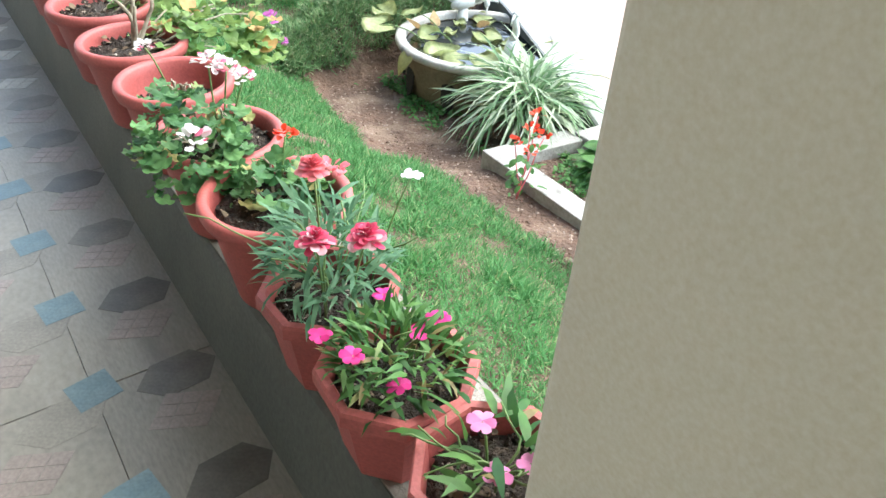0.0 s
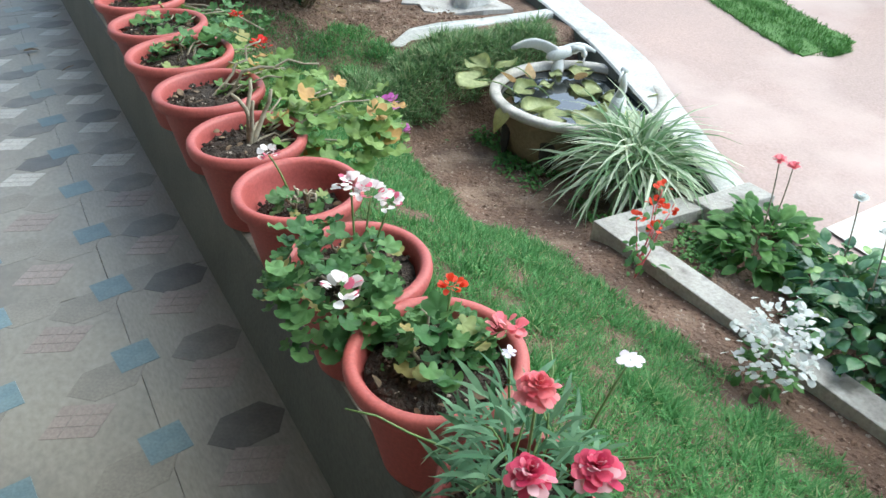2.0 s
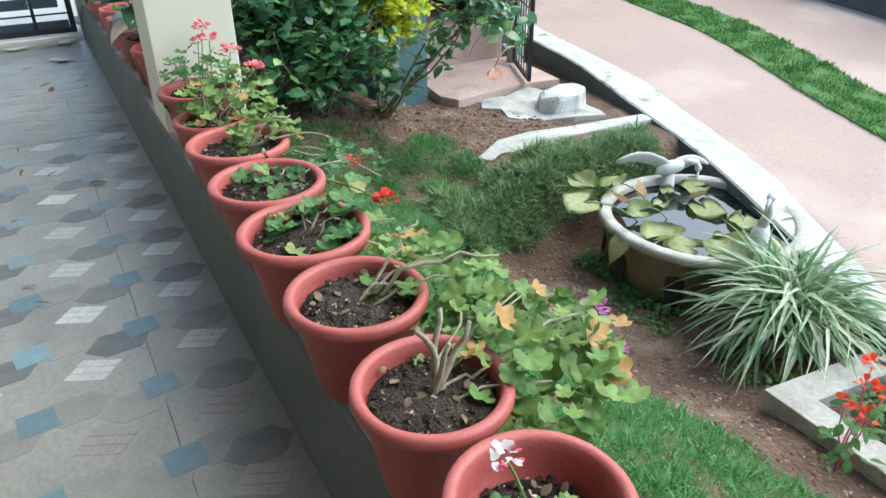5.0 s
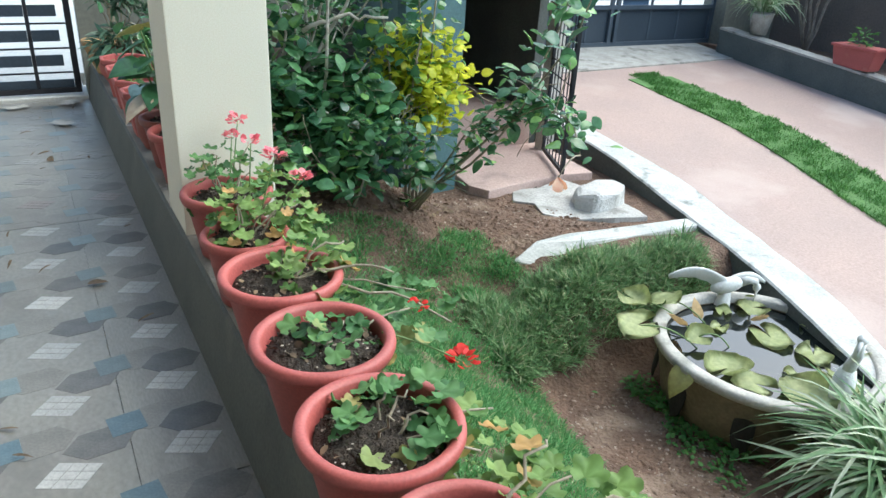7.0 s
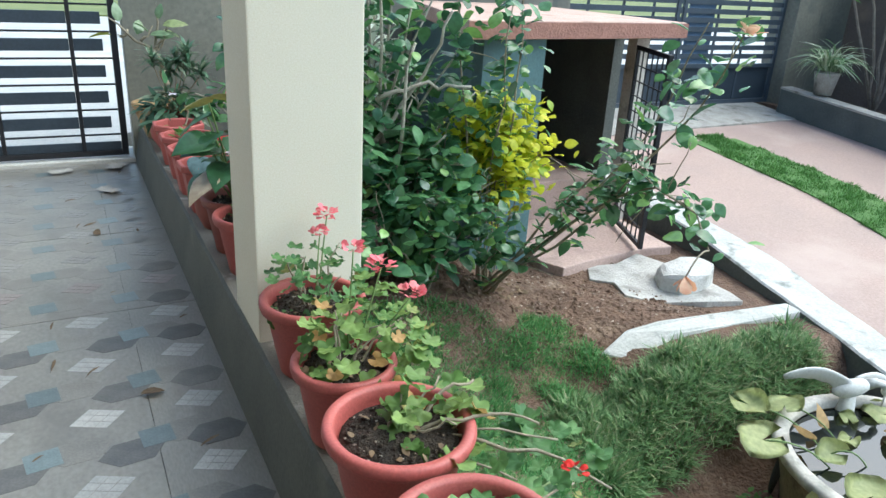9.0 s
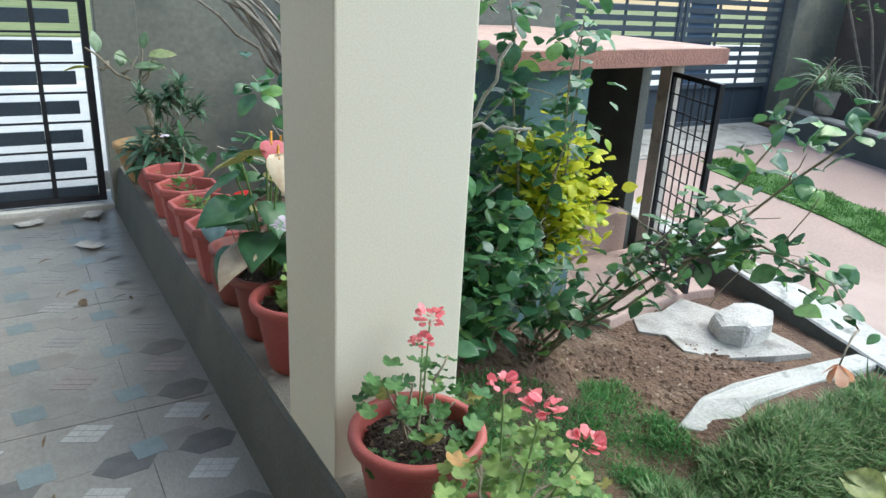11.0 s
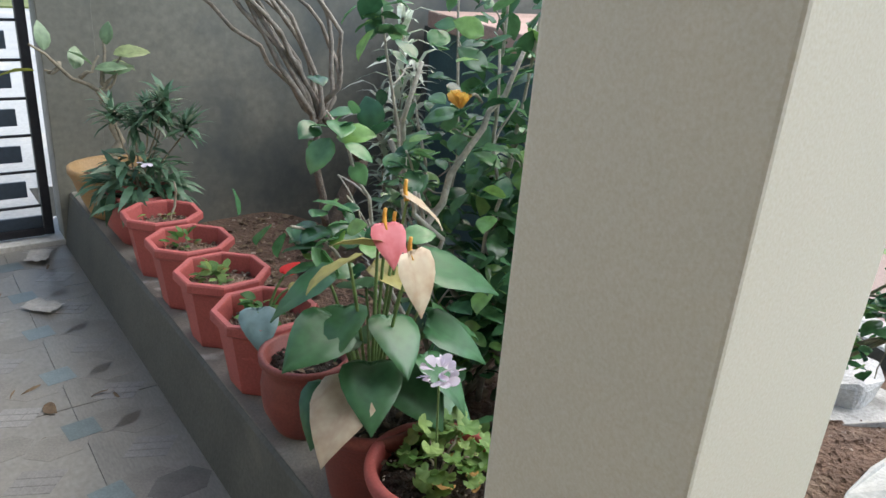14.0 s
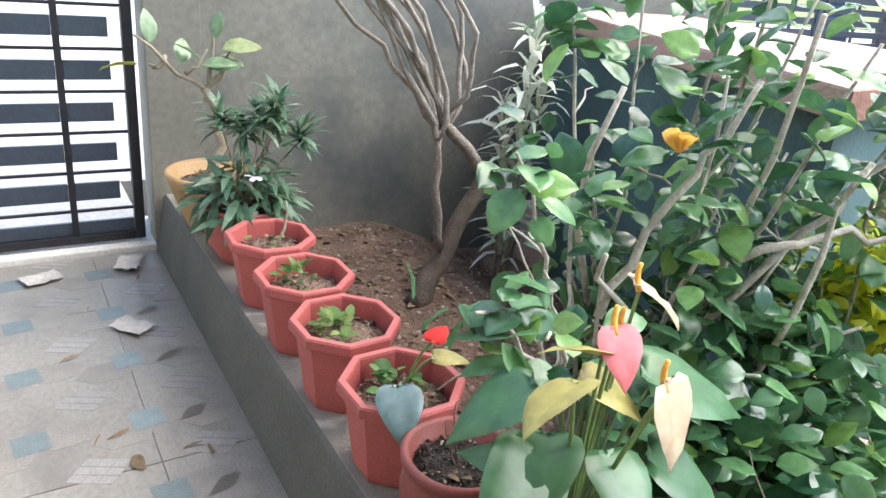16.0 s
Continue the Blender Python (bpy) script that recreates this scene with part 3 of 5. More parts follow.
kerb_ys = np.linspace(3.35, 9.3, 40)
bm = bmesh.new()
rows = []
for y in kerb_ys:
    a, b = mix_line(INNER, y) + 0.012 * noise.noise((y * 3, 0, 0)), mix_line(OUTER, y) + 0.015 * noise.noise((y * 3, 5, 0))
    z = drive_z(y) + 0.03 + 0.006 * noise.noise((y * 5, 9, 0))
    rows.append([bm.verts.new(p) for p in ((a, y, -1.0), (a, y, z - 0.012), (a + 0.012, y, z), (b - 0.01, y, z), (b, y, z - 0.012), (b, y, -1.0))])
for p, q in zip(rows, rows[1:]):
    for k in range(5):
        f = bm.faces.new((p[k], q[k], q[k + 1], p[k + 1]))
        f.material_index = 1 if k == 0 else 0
bm.faces.new(rows[0]), bm.faces.new(rows[-1][::-1])
bmesh.ops.recalc_face_normals(bm, faces=bm.faces)
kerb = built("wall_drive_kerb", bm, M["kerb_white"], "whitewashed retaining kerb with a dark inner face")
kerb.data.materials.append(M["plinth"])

drive = sheet("road_drive", list(np.linspace(3.3, 8.35, 40)), list(np.linspace(-4, 10.3, 80)),
              lambda x, y: drive_z(y) - 0.004 + 0.006 * noise.noise((x, y, 3)) - (0.25 if x < (mix_line(OUTER, max(y, 3.35)) - 0.14) and y > 2.9 else 0), M["drive"], "worn pink cement driveway")
pale = sheet("pavement_pale", list(np.linspace(3.55, 6.2, 24)), list(np.linspace(-2, 3.0, 24)),
             lambda x, y: drive_z(y) + 0.008 + 0.004 * noise.noise((x, y, 7)), M["pale"], "pale concrete patch of the driveway")
built("pavement_gate", prism([(4.46, 9.0), (8.3, 9.2), (8.3, 10.0), (4.46, 10.0)], -0.3, lambda x, y: drive_z(y) + 0.012), M["planter"], "pale cement apron before the gate")


def strip_x(y):
    return 5.58 + 0.72 * smooth01((y - 4.4) / 3.2)


def blades(name, xy, zf, length, material, label, tilt=0.5, width=1.0):
    n = len(xy)
    z = np.array([zf(x, y) for x, y in xy])
    rows = np.stack([xy[:, 0], xy[:, 1], z - 0.004, rng.uniform(0, 6.283, n), rng.normal(1.45 - tilt, 0.35, n), rng.normal(0, 0.3, n), length * rng.uniform(0.5, 1.3, n) * np.array([0.9 + 0.75 * patchy(x, y, 6.0) for x, y in xy])], 1)
    return tagged(leaves_object(name, "blade", rows, material, None, label, width), kind="stuff", category="grass")


def patchy(x, y, k=1.7):
    return noise.noise((x * k, y * k, 11))


lawn = []
while len(lawn) < 130000:
    x, y = 1.02 + 1.75 * rng.random(), 0.4 + 6.2 * rng.random()
    edge = 2.23 + 0.12 * patchy(x, y) + 0.1 * math.sin(1.3 * y) - (0.35 * smooth01((2.2 - y) / 1.2) if y < 2.2 else 0)
    if y > 5.42:
        edge = 2.62
    if x < edge and y < 6.42 - 0.12 * smooth01((x - 1.4) / 0.8) + 0.15 * patchy(x, y) and patchy(x, y, 3.1) > -0.62 + 0.3 * rng.random():
        lawn.append((x, y))
blades("lawn_grass", np.array(lawn), ground_z, 0.055, M["grass"], "short green lawn grass", 0.8, 0.85)
bank = []
while len(bank) < 20000:
    x, y = 2.1 + 1.65 * rng.random(), 5.0 + 0.8 * rng.random()
    if y < 5.70 + 0.05 * patchy(x, y, 5) and y > 5.27 + 0.07 * patchy(x, y, 4) + 0.08 * math.sin(2.4 * x) and x < mix_line(INNER, y) - 0.03:
        bank.append((x, y))
blades("bank_grass", np.array(bank), ground_z, 0.10, M["grass_dark"], "long tufty grass on the bank", 0.85, 0.8)
strip = []
while len(strip) < 30000:
    y = 4.35 + 4.5 * rng.random()
    d = rng.uniform(-0.34, 0.34) * min(1, 0.35 + (y - 4.35) * 4) * (0.55 if y > 8.4 else 1)
    strip.append((strip_x(y) + d + 0.02 * patchy(y, d, 5), y))
blades("strip_grass", np.array(strip), lambda x, y: drive_z(y), 0.045, M["grass_bright"], "bright green grass strip in the driveway", 0.7, 1.6)
built("ground_strip_soil", prism([(strip_x(y) + s * 0.32, y) for s, ys in ((-1, np.linspace(4.45, 8.7, 14)), (1, np.linspace(8.7, 4.45, 14))) for y in ys], -0.6, lambda x, y: drive_z(y) + 0.006), M["weed"], "green turf bed of the strip")
wp = []
while len(wp) < 1100:
    x, y = 2.0 + 0.95 * rng.random(), 3.0 + 2.1 * rng.random()
    if abs(x - 2.80 - 0.05 * math.sin(2 * y)) < 0.2 * rng.random() + 0.02 and patchy(x, y, 4) > 0.0:
        wp.append((x, y, ground_z(x, y) + rng.uniform(0, 0.03), rng.uniform(0, 6.3), rng.normal(0.4, 0.4), 0, rng.uniform(0.018, 0.04)))
tagged(leaves_object("ground_weeds", "oval", wp, M["weed"], None, "small round-leaved weeds in bare soil"), kind="stuff", category="weeds")
pebbles = np.stack([rng.uniform(2.0, 2.85, 1900), rng.uniform(1.2, 5.4, 1900)], 1)
tagged(bits("soil_pebbles", pebbles, ground_z, 0.010, M["stone_bits"], None, "small stones and crumbs in the bare soil"), kind="stuff", category="pebbles")
pebbles = np.stack([rng.uniform(1.1, 3.5, 1300), rng.uniform(6.1, 9.3, 1300)], 1)
tagged(bits("bed_pebbles", pebbles, ground_z, 0.013, M["stone_bits"], None, "stones and crumbs in the soil bed"), kind="stuff", category="pebbles")
clods = np.stack([rng.uniform(1.9, 3.6, 700), rng.uniform(6.0, 7.0, 700)], 1)
tagged(bits("soil_clods", clods, ground_z, 0.022, M["soil"], None, "crumbled clods of reddish soil"), kind="stuff", category="soil")
clods = np.stack([rng.uniform(2.15, 2.85, 900), rng.uniform(1.2, 5.35, 900)], 1)
tagged(bits("trench_clods", clods, ground_z, 0.016, M["soil"], None, "crumbled clods in the bare trench"), kind="stuff", category="soil")
litter = []
while len(litter) < 1300:
    x, y = rng.uniform(1.1, 2.6), rng.uniform(6.4, 9.3)
    litter.append((x, y, ground_z(x, y) + 0.008, rng.uniform(0, 6.3), rng.normal(0, 0.25), rng.normal(0, 0.4), rng.uniform(0.02, 0.06)))
tagged(leaves_object("leaf_litter", "oval", litter, M["dead"], None, "dry brown leaf litter on the soil"), kind="stuff", category="leaf litter")

# ---- planter kerb, white kerb, rubble and slab ----
built("wall_planter", prism([(2.47, 0.4), (2.60, 0.4), (2.62, 3.40), (3.05, 3.36), (3.05, 3.50), (2.49, 3.55)], -1.0, -0.49, 0.006), M["planter"], "weathered cement planter wall, an L in plan")
built("wall_planter_end", prism([(3.05, 3.30), (3.45, 3.25), (3.45, 3.42), (3.05, 3.44)], -1.0, -0.475, 0.008), M["planter"], "grey cement end of the planter wall")
built("ground_planter", prism([(2.60, 0.4), (3.5, 0.4), (3.5, 3.28), (2.61, 3.38)], -1.0, lambda x, y: -0.60 + 0.0 * x), M["soil"], "soil in the planter bed")
bm = prism([(2.60, 5.94), (2.74, 5.76), (3.0, 5.83), (3.4, 5.83), (4.0, 5.77), (4.0, 5.9), (3.4, 5.99), (3.05, 6.0), (2.8, 5.98)], -0.7, lambda x, y: -0.285 - (0.07 if x < 2.8 else 0) + 0.012 * math.sin(7 * x), 0.02)
built("trim_white_kerb", bm, M["kerb_white"], "rough whitewashed kerb edging the lawn")
rub = thing("rubble_slab", "broken grey cement slab with jagged edges on soil", "rubble", (3.42, 6.38, -0.325))
part("slab", prism([(-0.18, 0.5), (-0.3, 0.32), (-0.2, 0.2), (-0.26, 0.02), (-0.12, -0.12), (0.1, -0.3), (0.34, -0.36), (0.48, -0.1), (0.4, 0.25), (0.25, 0.5), (0.02, 0.44)], -0.08, lambda x, y: 0.022 + 0.02 * math.sin(9 * x) + 0.015 * math.sin(13 * y), 0.006), M["rubble"], rub, "", False)
stone = thing("white_stone", "white-painted boulder on broken cement", "stone", (3.62, 6.40, -0.26))
bm = prism([(-0.2, -0.02), (-0.13, -0.15), (0.05, -0.17), (0.2, -0.1), (0.22, 0.06), (0.1, 0.16), (-0.1, 0.14)], -0.1, lambda x, y: 0.075 + 0.12 * x - 0.1 * y, 0.035)
for v in bm.verts:
    v.co += Vector((0.03 * noise.noise(v.co * 8), 0.03 * noise.noise(v.co * 8 + Vector((5, 0, 0))), 0.03 * noise.noise(v.co * 9 + Vector((0, 7, 0)))))
part("boulder", bm, M["white_stone"], stone, "", False)
built("trim_pink_step", prism([(2.90, 6.95), (2.98, 6.80), (3.2, 6.84), (3.72, 6.9), (3.98, 6.86), (4.05, 7.7), (3.0, 7.7)], -0.45, -0.265, 0.01), M["pink_slab"], "pink cement step with a broken edge")

# ---- shelter with a slab roof ----
sh = thing("animal_shelter", "small teal-walled shelter with a pink concrete slab roof", "shelter", (0, 0, 0))
part("roof_slab", prism([(2.24, 6.94), (4.10, 7.19), (4.13, 9.2), (2.95, 9.2)], 1.145, 1.25, 0.012), M["roof_slab"], sh, "pink weathered concrete roof slab", False)
part("roof_edge", prism([(2.232, 6.932), (4.108, 7.182), (4.108, 7.19), (2.24, 6.943)], 1.15, 1.243), M["roof_edge"], sh, "rough reddish slab edge", False)
part("wall", prism([(2.40, 7.04), (2.86, 7.08), (2.86, 7.2), (2.40, 7.16)], -0.4, 1.145), M["teal"], sh, "teal-painted front wall", False)
part("wall", prism([(2.42, 7.16), (2.54, 7.16), (3.1, 9.2), (2.98, 9.2)], -0.4, 1.145), M["teal"], sh, "teal-painted side wall", False)
# The shelter's inner shade is put into this wall's dark colour.
part("wall", prism([(3.99, 7.78), (4.08, 7.78), (4.1, 9.2), (4.0, 9.2)], -0.4, 1.145), M["plinth"], sh, "side wall, coloured dark for the interior's shade", False)
part("floor_block", box((2.88, 7.7, -0.4), (3.96, 9.2, 0.03), 0.01), M["pink_slab"], sh, "pink cement raised floor", False)
part("front_post", box((3.92, 7.46, -0.3), (4.04, 7.56, 1.145), 0.006), M["tub_rim"], sh, "pale grey cement post", False)
# Dark colour again stands for the shade deep in the opening.
part("back_wall", box((3.0, 9.2, -0.4), (4.1, 9.3, 1.145)), M["plinth"], sh, "back wall, coloured dark for the interior's shade", False)
iron = M["iron"]
door = thing("grille_door", "open black iron grille door of the shelter", "door", (3.90, 7.42, -0.235), turn=-113)
part("frame_stile", box((0, -0.012, 0), (0.03, 0.012, 1.31), 0.002), iron, door, "", False)
part("frame_stile", box((0.60, -0.015, 0), (0.64, 0.015, 1.31), 0.002), iron, door, "", False)
for z in (0.0, 1.28):
    part("frame_rail", box((0.03, -0.012, z), (0.60, 0.012, z + 0.03), 0.002), iron, door, "", False)
for k in range(1, 6):
    x = 0.03 + 0.57 * k / 6
    part("bar", box((x - 0.004, -0.004, 0.03), (x + 0.004, 0.004, 1.28)), iron, door, "", False)
for k in range(1, 12):
    z = 0.03 + 1.25 * k / 12
    part("bar", box((0.03, -0.0092, z - 0.004), (0.60, -0.0042, z + 0.004)), iron, door, "", False)

# ---- driveway's far side ----
built("wall_far_kerb", prism([(8.15, 4.0), (8.32, 4.0), (8.42, 9.5), (8.22, 9.5)], -0.8, lambda x, y: drive_z(y) + 0.3, 0.01), M["plinth"], "dark low planter wall along the driveway")
built("trim_far_kerb_top", prism([(8.14, 4.0), (8.33, 4.0), (8.43, 9.5), (8.21, 9.5)], lambda x, y: drive_z(y) + 0.301, lambda x, y: drive_z(y) + 0.325), M["planter"], "pale worn top of the planter wall")
built("ground_far_bed", prism([(8.33, 4.0), (9.7, 4.0), (9.7, 10.3), (8.42, 10.3)], -0.8, 0.1), M["soil"], "soil bed behind the far planter wall")
built("wall_far", box((9.7, 3.0, -0.8), (9.9, 11, 2.2)), M["brown_wall"], "brown stained boundary wall")
built("pier_far", box((8.55, 9.75, -0.3), (9.0, 10.15, 2.4), 0.01), M["wall"], "grey pier beside the vehicle gate")
built("wall_street", box((9.0, 9.85, -0.3), (9.9, 10.05, 2.2)), M["wall"], "grey street wall")
built("pier_near", box((4.46, 9.6, -0.3), (4.9, 10.1, 2.4), 0.01), M["wall"], "grey pier of the vehicle gate")
vg = thing("vehicle_gate", "blue-grey barred vehicle gate, closed, with an upper row of bars", "gate", (0, 9.95, 0.1))
fr = bmesh.new()
for x in (4.92, 6.7, 6.8, 8.5):
    box_into(fr, (x, -0.02, 0), (x + 0.05, 0.02, 1.95), 0.004)
for z in (0.0, 0.45, 1.9):
    box_into(fr, (4.97, -0.018, z), (8.5, 0.018, z + 0.05))
part("gate_frame", fr, M["gate_blue"], vg, "", False)
part("lower_panel", box((4.98, 0.02, 0.05), (8.5, 0.03, 0.45)), M["navy"], vg, "dark lower sheet", False)
part("blue_panel", box((6.92, 0.02, 0.5), (7.35, 0.03, 1.9)), M["bluepaint"], vg, "blue sheet panel", False)
for k in range(13):
    z = 0.56 + k * 0.105
    part("bar", box((4.97, -0.006, z), (8.5, 0.012, z + 0.06)), M["gate_blue"], vg, "", False)
for x in (5.4, 5.9, 6.35, 7.4, 7.9):
    part("upright", box((x, 0.013, 0.05), (x + 0.03, 0.03, 1.9)), M["gate_blue"], vg, "", False)

# ---- pots ----
def rim_pot(name, label, loc, r=0.16, h=0.25, mat=None, group="potted plants on the ledge", soil=0.215, turn=0.0):
    """A round plastic flower pot with a rolled rim."""
    mat = mat or M["terracotta"]
    ob = thing(name, label, "flower pot", loc, group, turn)
    part("body", lathe([(0, 0.0), (r * 0.60, 0.0), (r * 0.64, 0.006), (r * 0.86, h - 0.045), (r * 0.90, h - 0.038), (r * 0.97, h - 0.034), (r * 1.0, h - 0.018), (r * 0.99, h - 0.006), (r * 0.96, h),
                         (r * 0.87, h - 0.001), (r * 0.835, h - 0.008), (r * 0.82, h - 0.03), (r * 0.8, h - 0.05), (r * 0.74, soil - 0.03), (0, soil - 0.035)], 56), mat, ob)
    soil_in(ob, r * min(0.8, 0.59 + 0.22 * soil / (h - 0.045)), soil)
    return ob


def soil_in(ob, r, z, dry=False):
    bm = lathe([(0, 0.006), (r * 0.35, 0.008), (r * 0.7, 0.003), (r * 0.97, -0.006), (r * 0.97, -0.03)], 28)
    for v in bm.verts:
        v.co.z += z + 0.006 * noise.noise((v.co.x * 30 + ob.location.y * 9, v.co.y * 30, 0))
    part("soil", bm, M["drysoil"] if dry else M["potsoil"], ob, "dry brown soil" if dry else "dark moist soil")
    def spread_in(n):
        a, q = rng.uniform(0, 6.283, n), r * 0.93 * np.sqrt(rng.random(n))
        return np.stack([q * np.cos(a), q * np.sin(a)], 1)
    tagged(bits("grit", spread_in(45), lambda x, y: z + 0.007, 0.0042, M["chip"], ob, "pale chips in the soil"), kind="stuff")
    tagged(bits("crumbled_soil", spread_in(170), lambda x, y: z + 0.006, 0.0085, M["drysoil"] if dry else M["potsoil"], ob, "crumbs of soil", 0.8), kind="stuff")
    scraps = [(x, y, z + 0.012, rng.uniform(0, 6.3), rng.normal(0, 0.3), rng.normal(0, 0.5), rng.uniform(0.015, 0.035)) for x, y in spread_in(14)]
    tagged(leaves_object("leaf_litter", "oval", scraps, M["dead"], ob, "dry leaf scraps on the soil"), kind="stuff")



def oct_pot(label, loc, r=0.15, h=0.25, soil=0.188, turn=0.0, dry=False):
    """An octagonal plastic pot with a flat stepped rim and panelled sides."""
    ob = thing("octagonal_pot", label, "flower pot", loc, "potted plants on the ledge", turn)
    k = 1 / math.cos(math.pi / 8)
    part("body", lathe([(0, 0), (r * 0.66 * k, 0), (r * 0.68 * k, 0.008), (r * 0.87 * k, h - 0.045), (r * 0.96 * k, h - 0.035), (r * k, h - 0.03), (r * k, h - 0.006), (r * 0.975 * k, h),
                         (r * 0.87 * k, h), (r * 0.85 * k, h - 0.006), (r * 0.8 * k, soil - 0.03), (0, soil - 0.03)], 8, 0, math.pi / 8), M["terracotta_oct"], ob, "", False)
    soil_in(ob, r * 0.84, soil, dry)
    return ob


Z = 0.284


def stems(ob, tips, base, r=0.004, mat=None, sag=0.03, name="stem"):
    for t in tips:
        part(name, tube(bend(base, t, (rng.normal(0, sag), rng.normal(0, sag), abs(rng.normal(0, sag))), 6, 0.003), r, r * 0.6, 5), mat or M["stem_green"], ob)


def geranium(ob, n=60, spread=(0.15, 0.15, 0.13), size=0.06, centre=(0, 0, 0.22), mat="geranium", canes=5, flowers=(), low=0.0):
    """A pelargonium: woody canes, round lobed leaves, flower heads on stalks. flowers: (x, y, z, kind, size)."""
    for k in range(canes):
        a = 2 * math.pi * k / canes + rng.uniform(0, 1)
        tip = (centre[0] + spread[0] * 0.6 * math.cos(a), centre[1] + spread[1] * 0.6 * math.sin(a), centre[2] + spread[2] * rng.uniform(0.4, 0.9))
        part("cane", tube(bend((0.02 * math.cos(a), 0.02 * math.sin(a), 0.2), tip, (0, 0, 0.02), 6, 0.006), 0.004, 0.0025, 5), M["stem"], ob)
    leaves_object("foliage", "lobed", dome_places(int(n * 1.5), centre, spread, size * 0.92, 0.35, 0.9, low), M[mat], ob, "round scalloped leaves")
    for x, y, z, kind, s in flowers:
        stalk = part("flower_stalk", tube(bend((x * 0.4, y * 0.4, 0.24), (x, y, z), (0, 0, 0.01), 5), 0.0028, 0.0022, 5), M["stem_green"], ob)
        cluster("flower", (x, y, z), s, s * 0.95, 26, M[kind], stalk)


def dianthus(ob, n, height, mat, flowers, size):
    tips = [(rng.normal(0, 0.07), rng.normal(0, 0.07), 0.2 + height * rng.uniform(0.6, 1)) for _ in range(12)]
    stems(ob, tips, (0, 0, 0.19), 0.0025, M["stem_green"], 0.015)
    leaves_object("foliage", "lance", dome_places(n, (0, 0, 0.2), (0.105, 0.105, height), size, 0.9, 0.9), M[mat], ob, "narrow grey-green leaves" if mat == "dianthus" else "narrow green leaves", 1.0 if mat == "dianthus" else 1.4)
    for x, y, z, k, s in flowers:
        stalk = part("flower_stalk", tube(bend((x * 0.5, y * 0.5, 0.17), (x, y, z), (0, 0, 0.02), 5), 0.0024, 0.002, 5), M["stem_green"], ob)
        bloom("flower", (x, y, z), s, M[k], stalk, 14 if s > 0.025 else 6, 4 if s > 0.025 else 1, 0.08, "", rng.uniform(0, 1))


LBL = "round red plastic pot with "
# twelve and more pots along the ledge, from the near pillar to the far one
p = oct_pot("octagonal terracotta-red pot with pink dianthus, beside the pillar", (0.79, 1.43, Z), 0.127, 0.2, 0.155, turn=6)
dianthus(p, 46, 0.06, "dianthus_low", [(0.0, 0.045, 0.261, "pink", 0.022), (-0.03, -0.02, 0.235, "pink", 0.022), (0.02, -0.04, 0.235, "pink", 0.022)], 0.07)
p = oct_pot("octagonal terracotta-red pot full of magenta sweet william", (0.778, 1.685, Z), 0.13, 0.2, 0.16, turn=-4)
dianthus(p, 330, 0.08, "dianthus_low", [(-0.11, 0.06, 0.257, "magenta", 0.02), (-0.09, -0.02, 0.275, "magenta", 0.021), (0.02, 0.095, 0.268, "magenta", 0.02), (-0.045, -0.085, 0.25, "magenta", 0.021), (0.043, 0.0, 0.25, "magenta", 0.021), (0.077, 0.005, 0.262, "magenta", 0.021)], 0.045)
p = oct_pot("octagonal terracotta-red pot with tall crimson carnations", (0.775, 1.92, Z), 0.125, 0.2, 0.16, turn=3)
dianthus(p, 330, 0.17, "dianthus", [(0.0, -0.13, 0.384, "crimson", 0.033), (-0.07, -0.09, 0.382, "crimson", 0.031), (-0.055, -0.07, 0.5, "rose", 0.027), (0.17, -0.02, 0.393, "lilac", 0.02), (0.03, 0.08, 0.4, "lilac", 0.012)], 0.06)
p = rim_pot("flower_pot", LBL + "green geranium leaves and a rose flower", (0.795, 2.19, Z), 0.161)
geranium(p, 64, (0.088, 0.088, 0.11), 0.042, (0.01, 0.02, 0.2), "geranium", 5, [(0.10, -0.06, 0.30, "rose", 0.02), (0.04, 0.02, 0.36, "scarlet", 0.014)])
p = rim_pot("flower_pot", LBL + "bushy geranium and white-pink flowers", (0.79, 2.5, Z), 0.155)
geranium(p, 150, (0.13, 0.14, 0.17), 0.042, (-0.075, -0.06, 0.2), "geranium", 8, [(0.004, 0.01, 0.408, "white_petal", 0.022), (0.04, 0.0, 0.39, "white_petal", 0.02), (-0.11, -0.186, 0.34, "white_petal", 0.022), (0.07, -0.02, 0.37, "white_petal", 0.018)])
p = rim_pot("flower_pot", LBL + "sparse shoots and a white flower", (0.80, 2.84, Z), 0.155, 0.25, soil=0.17)
geranium(p, 12, (0.06, 0.07, 0.07), 0.04, (0.0, -0.02, 0.18), "geranium", 5, [(-0.05, 0.03, 0.33, "white_petal", 0.016)])
p = rim_pot("flower_pot", LBL + "woody stems and pale trailing leaves", (0.785, 3.165, Z), 0.158)
stems(p, [(-0.02, 0.02, 0.36), (0.04, 0.04, 0.38), (0.08, 0.0, 0.36), (0.02, -0.03, 0.35)], (0, 0, 0.2), 0.008, M["stem"], 0.01, "cane")
geranium(p, 130, (0.22, 0.22, 0.17), 0.062, (0.25, 0.06, 0.13), "geranium_pale", 6, [(0.45, 0.07, 0.21, "purple", 0.024), (0.46, 0.0, 0.15, "purple", 0.016)])
p = rim_pot("flower_pot", LBL + "bare soil and a trailing woody stem", (0.787, 3.53, Z), 0.166)
part("cane", tube(bend((0.02, 0.0, 0.2), (0.32, -0.1, 0.3), (0, 0, 0.05), 8, 0.008), 0.006, 0.003, 6), M["stem"], p)
